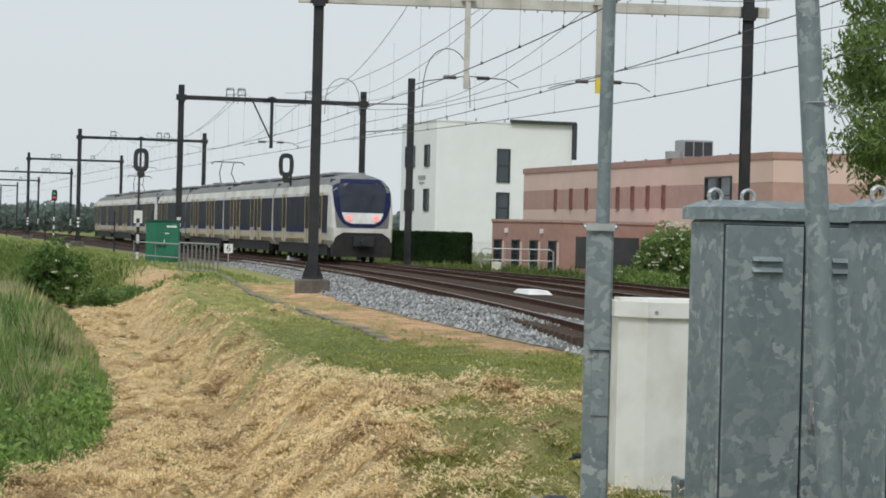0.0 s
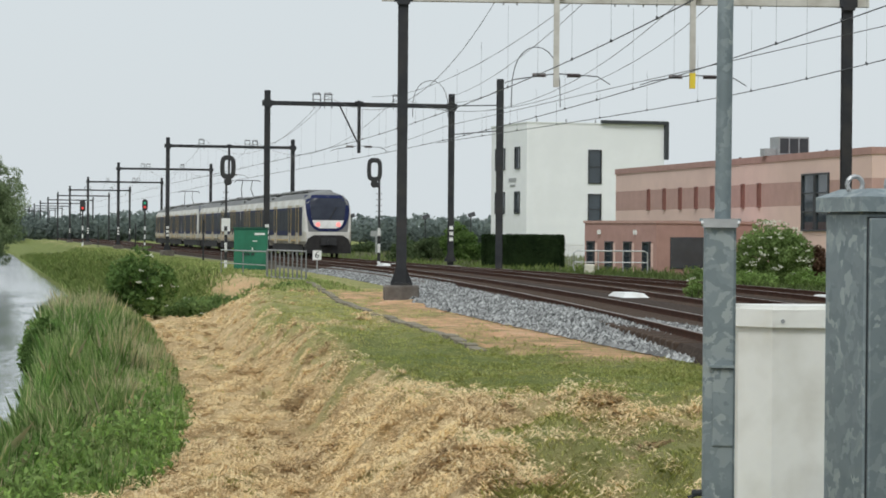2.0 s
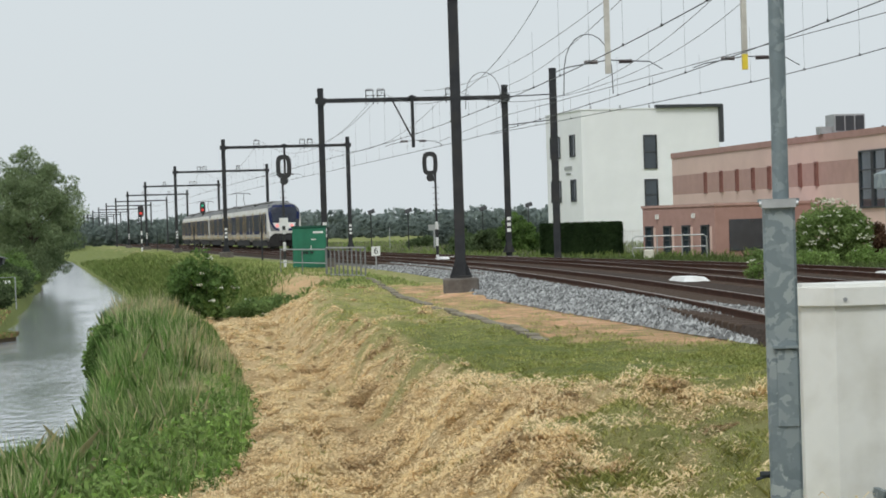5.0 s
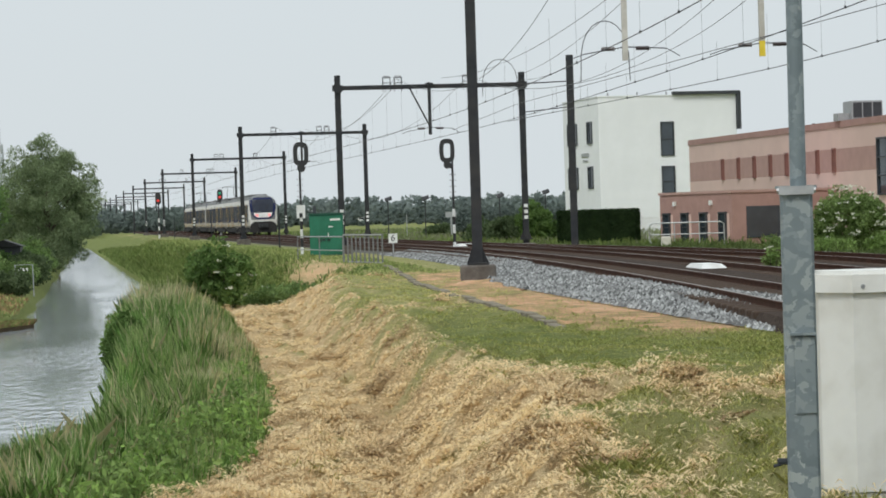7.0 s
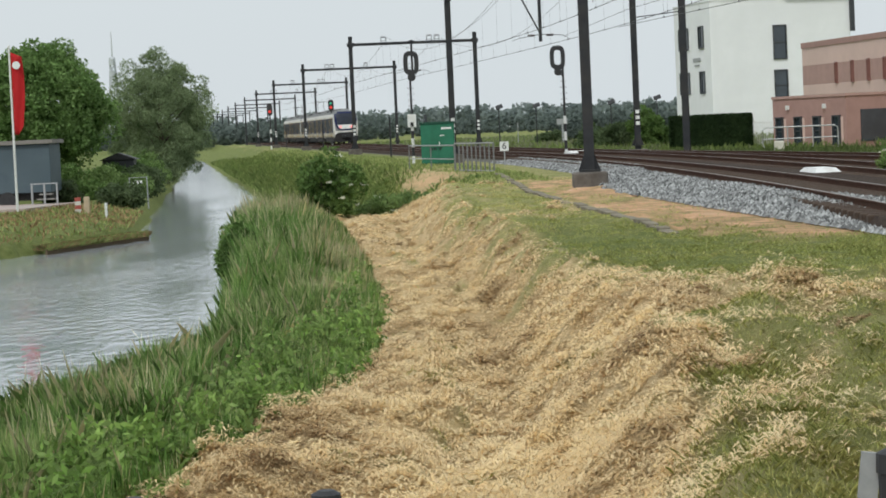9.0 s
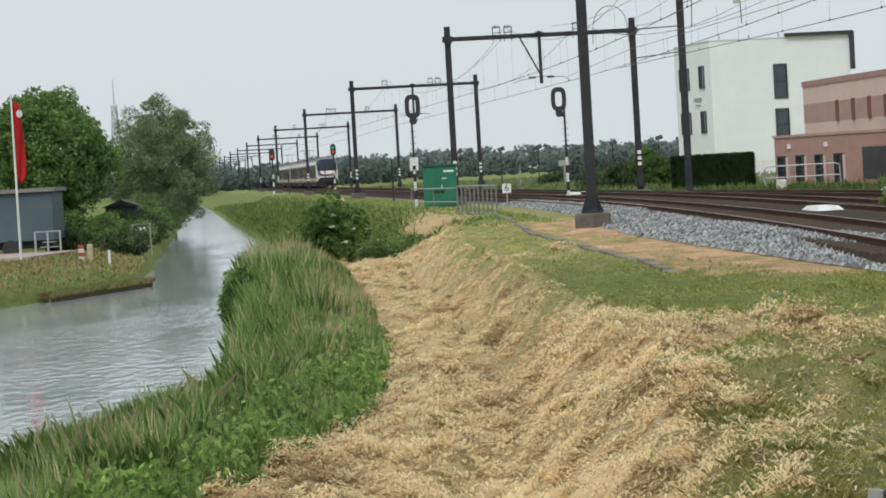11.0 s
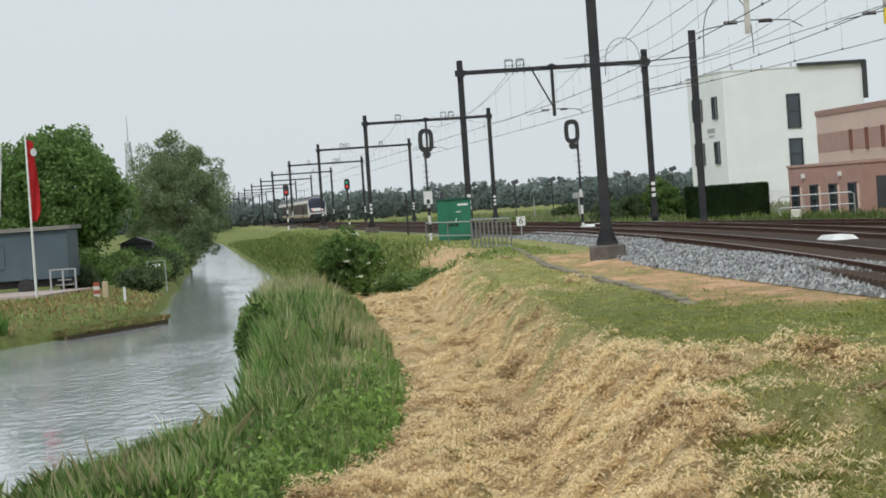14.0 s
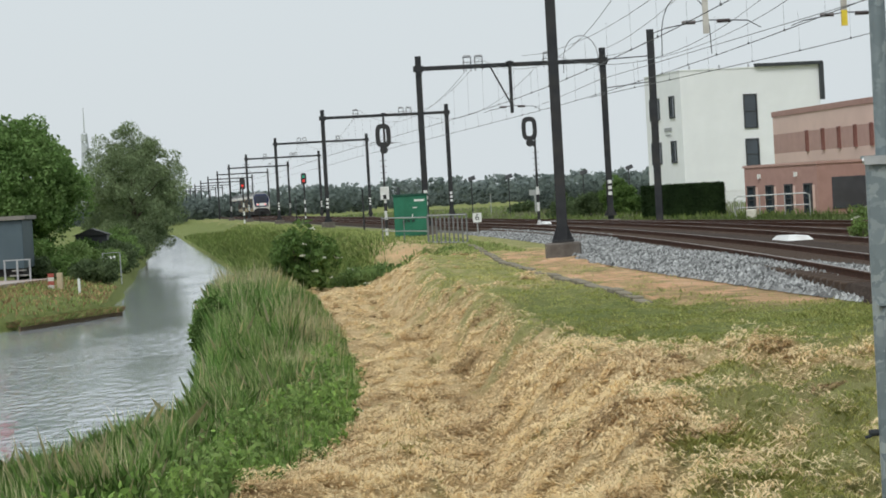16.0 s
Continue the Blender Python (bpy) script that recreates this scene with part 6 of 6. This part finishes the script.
for i in range(12):
    Mesh().rod((0.1 * i, 0, 0), (0.1 * i, 0, 1.65), 0.012, n=5).make("bar", WHITE, t)
for z in (0.2, 1.55):
    Mesh().rod((0, 0, z), (1.15, 0, z), 0.018, n=5).make("cross_rail", WHITE, t)

# lamps with tilted panels in the field
for lx, ly, h in ((-8.62, 199.8, 3.5), (-5.41, 199.9, 3.5), (1.02, 200.0, 3.5), (4.97, 199.9, 3.7)):
    t = thing("solar_lamp", lx, ly, -0.6, 0, "slim lamp post with a tilted dark solar panel", "lamp post", "solar lamps in the field")
    Mesh().rod((0, 0, -0.2), (0, 0, h), 0.045, n=6).make("post", STEELDARK, t)
    Mesh().box((0.05, 0, h + 0.1), (0.62, 0.5, 0.05), m=Matrix.Rotation(radians(-18), 3, "Y") @ Matrix.Rotation(radians(40), 3, "X")).make("panel", BLACK, t)
for lx, ly in ((-3.0, 190.0), (-6.9, 196.0), (3.0, 205.0), (7.4, 198.0)):
    t = thing("field_post", lx, ly, -0.6, 0, "thin pale post in the field", "post", "thin field posts")
    Mesh().rod((0, 0, -0.2), (0, 0, 2.2), 0.035, n=6).make("post", STEELGREY, t)
t = thing("direction_sign", -3.3, 205.0, -0.6, 0, "grey road sign on a post in the field", "sign")
Mesh().rod((0, 0, -0.2), (0, 0, 2.3), 0.05, n=6).make("post", STEELGREY, t)
Mesh().box((0, -0.06, 2.1), (0.95, 0.04, 0.5)).make("panel", STEELGREY, t)

# ---- across the canal ----
SHED = mat("trailer_panel", (0.075, 0.105, 0.125), (0.095, 0.13, 0.148), 1.2, 0.6, c3=(0.062, 0.088, 0.104), s3=0.6, spec=0.25)
tr = thing("site_trailer", -22.2, 92.4, -1.0, radians(4), "blue-grey site trailer with a flat roof on wheels", "trailer")
Mesh().block((-4.5, 1.3, 0.62), (9.0, 2.6, 1.95), r=0.03).make("body", SHED, tr)
Mesh().box((-4.5, 1.3, 2.66), (9.3, 2.9, 0.16)).make("roof", mat("trailer_roof", (0.17, 0.16, 0.145), (0.23, 0.215, 0.195), 3, 0.8), tr)
Mesh().box((-4.5, 1.3, 0.45), (8.8, 2.2, 0.3)).make("chassis", TDARK, tr)
for q in (-1.8, -4.6, -5.6):
    Mesh().rod((q, -0.02, 0.33), (q, 0.25, 0.33), 0.35, n=16).make("wheel", BLACK, tr)
f = Mesh()
for a, b, c, d in ((-3.3, 2.1, 1.35, 0.05), (-3.3, 1.15, 1.35, 0.05), (-3.97, 1.62, 0.05, 0.95), (-2.63, 1.62, 0.05, 0.95)):
    f.box((a, -0.02, b), (c, 0.06, d))
f = f.make("window", mat("trailer_trim", (0.1, 0.12, 0.135)), tr)
Mesh().box((-3.3, -0.005, 1.62), (1.3, 0.03, 0.9)).make("shutter", SHED, f)
st = thing("entry_steps", -22.1, 91.2, -1.0, radians(4), "grey wooden steps with a handrail beside the trailer", "steps")
for q in (0, 0.5, 1.0):
    Mesh().box((q - 0.6, 0, 0.5), (0.07, 0.07, 1.0)).make("post", STEELGREY, st)
Mesh().box((-0.1, 0, 0.98), (1.1, 0.06, 0.05)).make("handrail", STEELGREY, st)
for j in range(3):
    Mesh().box((-0.1, 0.4, 0.15 + 0.2 * j), (0.9 - 0.2 * j, 0.5, 0.05)).make("tread", mat("grey_wood", (0.25, 0.24, 0.22), (0.33, 0.32, 0.29), 5, 0.9), st)
pv = Mesh().add([(-60, 84.5, -0.84), (-21.7, 86.0, -0.84), (-21.0, 92.2, -0.84), (-60, 92.2, -0.84), (-60, 84.5, -1.2), (-21.7, 86.0, -1.2), (-21.0, 92.2, -1.2), (-60, 92.2, -1.2)], [(0, 1, 2, 3), (0, 4, 5, 1), (1, 5, 6, 2), (2, 6, 7, 3), (3, 7, 4, 0)])
tagged(pv.make("pavement", mat("pink_paving", (0.4, 0.3, 0.27), (0.48, 0.38, 0.34), 4, 0.9, c3=(0.42, 0.38, 0.35), s3=0.4)), "pale pink paved yard before the trailer", "paving", kind="structure")


def banner(x, y, z, h, flag_mat, emblem, label, lean):
    t = thing("flag_pole", x, y, z, 0, label, "flag pole", "banner poles")
    Mesh().rod((0, 0, -0.2), (0, 0, h), 0.055, 0.035, 10).rod((0, 0, h), (0, 0, h + 0.06), 0.06, 0.05, 8).make("pole", WHITE, t)
    w = Mesh()
    rows, cols = 18, 6
    for i in range(rows + 1):
        for j in range(cols + 1):
            a, b = i / rows, j / cols
            wid = 0.5 * (0.72 + 0.2 * math.sin(3.0 * a + lean)) * (1 if a < 0.9 else 1 - (a - 0.9) * 5 * b)
            w.v.append((0.05 + wid * b, 0.1 * math.sin(7 * b + 4 * a + lean) * b, h - 0.2 - 3.1 * a - 0.18 * b * (1 - a)))
    for i in range(rows):
        for j in range(cols):
            q = i * (cols + 1) + j
            w.f.append((q, q + 1, q + cols + 2, q + cols + 1))
            w.k.append(0)
    fl = w.make("flag", flag_mat, t, smooth=True)
    s = fl.modifiers.new("thickness", "SOLIDIFY")
    s.thickness = 0.008
    Mesh().rod((0.26, -0.13, h - 0.7), (0.26, -0.11, h - 0.7), 0.15, n=16).make("emblem", emblem, fl, "plain round emblem")
    return t, fl


FLAGRED = leaf_mat("red_flag_cloth", (0.62, 0.035, 0.04), (0.7, 0.05, 0.055), 0.0, 0.8)
FLAGWHITE = leaf_mat("white_flag_cloth", (0.7, 0.7, 0.7), (0.78, 0.78, 0.78), 0.0, 0.8)
_, RED_FLAG = banner(-22.0, 86.0, -1.1, 6.35, FLAGRED, WHITE, "white pole with a hanging red banner flag", 0.4)
_, WHITE_FLAG = banner(-22.6, 82.8, -1.15, 6.3, FLAGWHITE, STEELGREY, "white pole with a hanging white banner flag", 1.9)

pile = thing("sheet_piling", 0, 0, 0, 0, "dark weathered timber boards edging the canal", "bank edging", kind="structure")
PILEWOOD = mat("wet_timber", (0.085, 0.06, 0.038), (0.16, 0.12, 0.078), 8, 0.9, 0.4, piece=0.3, spec=0.2)
plank = Mesh().box((0, 0, -0.27), (0.27, 0.06, 0.62))
first = plank.make("plank", PILEWOOD, pile)
a, b = Vector((-16.35, 67.0, -1.58)), Vector((-14.74, 74.2, -1.58))
d = b - a
for i in range(29):
    o = first if i == 0 else new("plank", first.data)
    o.parent = pile
    o.matrix_basis = Matrix.LocRotScale(a + d * ((i + 0.5) / 29) + Vector((0, 0, 0.03 * math.sin(i * 2.3) + 0.02 * math.sin(i * 5.1))), Euler((0, 0, math.atan2(d.y, d.x))), None)

t_ = rng.uniform(0, 1, 2600)
x, y = a.x + d.x * t_ - rng.uniform(-0.1, 0.35, 2600), a.y + d.y * t_
V = blades(x, y, np.full(2600, -1.58), rng.uniform(0.08, 0.24, 2600), rng.uniform(0.02, 0.04, 2600), rng.uniform(0.3, 1.6, 2600))
pieces("edge_grass", V[:1500], BANK, None, "grass hanging over the timber edging", "grass", "stuff")
pieces("edge_straw", V[1500:], BROWNSTRAW, None, "withered grass hanging over the timber edging", "grass", "stuff")

t = thing("striped_board", -18.75, 81.9, -1.05, 0, "red and white striped warning board on the bank", "warning board")
for i in range(4):
    Mesh().box((0, 0, 0.15 + 0.14 * i), (0.22, 0.03, 0.14)).make("stripe", DULLRED if i % 2 else CREAM, t)
t = thing("wooden_stake", -18.45, 82.0, -1.05, 0, "short pale wooden stake on the bank", "stake")
Mesh().block((0, 0, -0.1), (0.2, 0.15, 0.75), r=0.02).make("stake", mat("pale_wood", (0.42, 0.33, 0.22), (0.5, 0.4, 0.28), 6, 0.9), t)
t = thing("marker_post", -17.35, 80.1, -1.1, 0, "thin white marker post at the canal's edge", "post")
Mesh().rod((0, 0, -0.1), (0, 0, 0.5), 0.05, n=8).make("post", WHITE, t)
t = thing("canal_sign", -20.1, 98.0, -1.2, 0, "grey steel frame with a small white plate", "sign")
Mesh().tube([(-0.05, 0, -0.2), (-0.05, 0, 1.15), (0.7, 0, 1.15), (0.72, 0, -0.2)], 0.03, 6).make("frame", STEELGREY, t)
Mesh().box((0.3, -0.03, 0.95), (0.4, 0.02, 0.13)).make("plate", WHITE, t)
t = thing("garden_shed", -24.3, 116.0, -1.0, 0.1, "small dark hut behind the shrubs", "hut")
Mesh().block((0, 0, 0), (1.6, 1.4, 1.6), r=0.03).make("wall", FRAME, t)
Mesh().prism([(-0.95, 1.6), (0.95, 1.6), (0.0, 1.95)], -0.8, 0.8, "y").make("roof", BLACK, t)

tw = thing("lattice_tower", -123.5, 587.0, -1.0, 0, "pale hazy lattice mast on the horizon", "tower")
w = Mesh()
for sx, sy in ((-1, -1), (1, -1), (1, 1), (-1, 1)):
    w.rod((sx * 1.6, sy * 1.6, 0), (sx * 0.5, sy * 0.5, 24), 0.24, 0.16, 4)
for i in range(12):
    r0, r1 = 1.6 - 1.1 * i / 12, 1.6 - 1.1 * (i + 1) / 12
    for s in (-1, 1):
        w.rod((s * r0, -r0, 2 * i), (-s * r1, -r1, 2 * i + 2), 0.12, n=4)
w.rod((0, 0, 24), (0, 0, 30.5), 0.22, 0.1, 5)
TOWER = mat("pale_lattice", (0.5, 0.53, 0.55), rough=0.8)
w.make("lattice", TOWER, tw, fix=False)
for z in (16, 19, 22):
    Mesh().rod((0, -0.9, z), (0, -0.9, z + 1.6), 0.75, n=8).make("antenna", TOWER, tw)

# a pale car on the far road
CARPAINT = mat("car_white", (0.72, 0.73, 0.74), (0.76, 0.77, 0.78), 2, 0.35)
van = thing("car", 0, 0, 0, 0, "small white car driving on the far road", "car")
Mesh().prism([(-2.1, 0.35), (2.1, 0.35), (2.1, 0.95), (1.2, 1.0), (0.7, 1.5), (-1.5, 1.52), (-2.1, 1.0)], -0.85, 0.85, "y").make("body", CARPAINT, van)
Mesh().prism([(-1.4, 1.02), (1.05, 1.02), (0.65, 1.44), (-1.3, 1.46)], -0.87, 0.87, "y").make("side_window", TGLASS, van)
for q in (-1.35, 1.35):
    wh = Mesh().rod((q, -0.88, 0.33), (q, 0.88, 0.33), 0.33, n=14).make("wheel", BLACK, van)

# ---- pieces: sleepers, trough covers, ballast stones ----
sl = Mesh().block((0, 0, -0.2), (2.5, 0.25, 0.12), r=0.02).make("sleeper", SLEEPER, TRACKS[0])
k = 0
for y in np.arange(36, 126, 0.62):
    o = sl if k == 0 else new("sleeper", sl.data)
    k += 1
    o.parent = TRACKS[0]
    p = on_line(y, offset(1, y), -0.045)
    o.matrix_basis = Matrix.LocRotScale(p, Euler((0, 0, heading(y))), None)
for tn in (2, 3):
    w = Mesh()
    for y in np.arange(36, 116 if tn == 3 else 150, 0.62):
        w.block(on_line(y, offset(tn, y), -0.245), (2.5, 0.25, 0.12), heading(y), r=0.02)
    tagged(w.make("sleepers", SLEEPER, TRACKS[tn - 1], fix=False), kind="stuff")

trough = thing("cable_trough", 0, 0, 0, 0, "row of worn grey concrete cable trough covers", "cable trough", kind="structure")
cv = Mesh().block((0, 0, -0.08), (0.2, 0.985, 0.1), r=0.015).make("cover", mat("mossy_concrete", (0.19, 0.17, 0.13), (0.3, 0.27, 0.21), 3, 0.95, 0.3, spec=0.05), trough)
k = 0
for y in np.arange(38.5, 88, 1.0):
    o = cv if k == 0 else new("cover", cv.data)
    k += 1
    o.parent = trough
    p = on_line(y, float(trough_line(y)))
    p.z = float(np.mean(ground_height(p.x + np.array([0.1, 0, -0.1]), p.y + np.array([-0.4, 0, 0.4])))) + 0.04 + 0.006 * math.sin(y * 5)
    o.matrix_basis = Matrix.LocRotScale(p, Euler((0.012 * math.sin(y * 3), 0.02 * math.sin(y * 7), heading(y) + 0.06 * (y < 52) + 0.02 * math.sin(y * 11))), None)


def ballast_stones():
    n = 34000
    y = 34 + 78 * rng.uniform(0, 1, n) ** 1.5
    foot = ballast_foot(y) + 1.0 * smooth(70, 82, y)
    u = foot + rng.uniform(-0.15, 2.0, n)
    x = line_xs(y) + u / 0.99
    z = ground_height(x, y)
    s = rng.uniform(0.03, 0.085, (n, 1, 1))
    base = np.array([(1, 0, 0), (0, 1, 0), (-1, 0, 0), (0, -1, 0), (0, 0, 1), (0, 0, -1)], float)[None] * s * rng.uniform(0.6, 1.3, (n, 6, 1))
    a = rng.uniform(0, 6.28, n)
    c, sn = np.cos(a)[:, None], np.sin(a)[:, None]
    bx, by = base[..., 0] * c - base[..., 1] * sn, base[..., 0] * sn + base[..., 1] * c
    V = np.stack([bx + x[:, None], by + y[:, None], base[..., 2] + z[:, None] + 0.02], -1)
    tri = np.array([(0, 1, 4), (1, 2, 4), (2, 3, 4), (3, 0, 4)])
    d = bpy.data.meshes.new("ballast_stones")
    d.from_pydata(V.reshape(-1, 3).tolist(), [], (tri[None] + 6 * np.arange(n)[:, None, None]).reshape(-1, 3).tolist())
    d.materials.append(mat("ballast_stone", (0.16, 0.165, 0.165), (0.35, 0.358, 0.355), 5, 0.95, piece=0.7, spec=0.2))
    tagged(new("ballast_stones", d), "loose grey ballast stones on the track shoulder", "ballast", "", "stuff")


ballast_stones()


def motions():
    for i, c in enumerate(CARS):
        walk(c, train_rows(i))
    # the far car follows its road
    walk(van, [(t, pose(720 * math.tan(radians(-5.63 + 0.363 * t)), 720, -0.25)) for t in (0.0, 4.0, 8.0, 12.0, 16.0)])
    # the banners swing a little about their poles
    walk(RED_FLAG, [(t, pose(0, 0, 0, 0, 0, a)) for t, a in ((0.0, 20), (7.0, 10), (8.0, -15), (9.5, 20), (10.5, 45), (11.5, 55), (12.5, 35), (13.5, 58), (14.5, 50), (16.0, 40))])
    walk(WHITE_FLAG, [(t, pose(0, 0, 0, 0, 0, a)) for t, a in ((0.0, 10), (8.0, 20), (12.0, 25), (13.0, 5), (14.0, 20), (16.0, 10))])


motions()
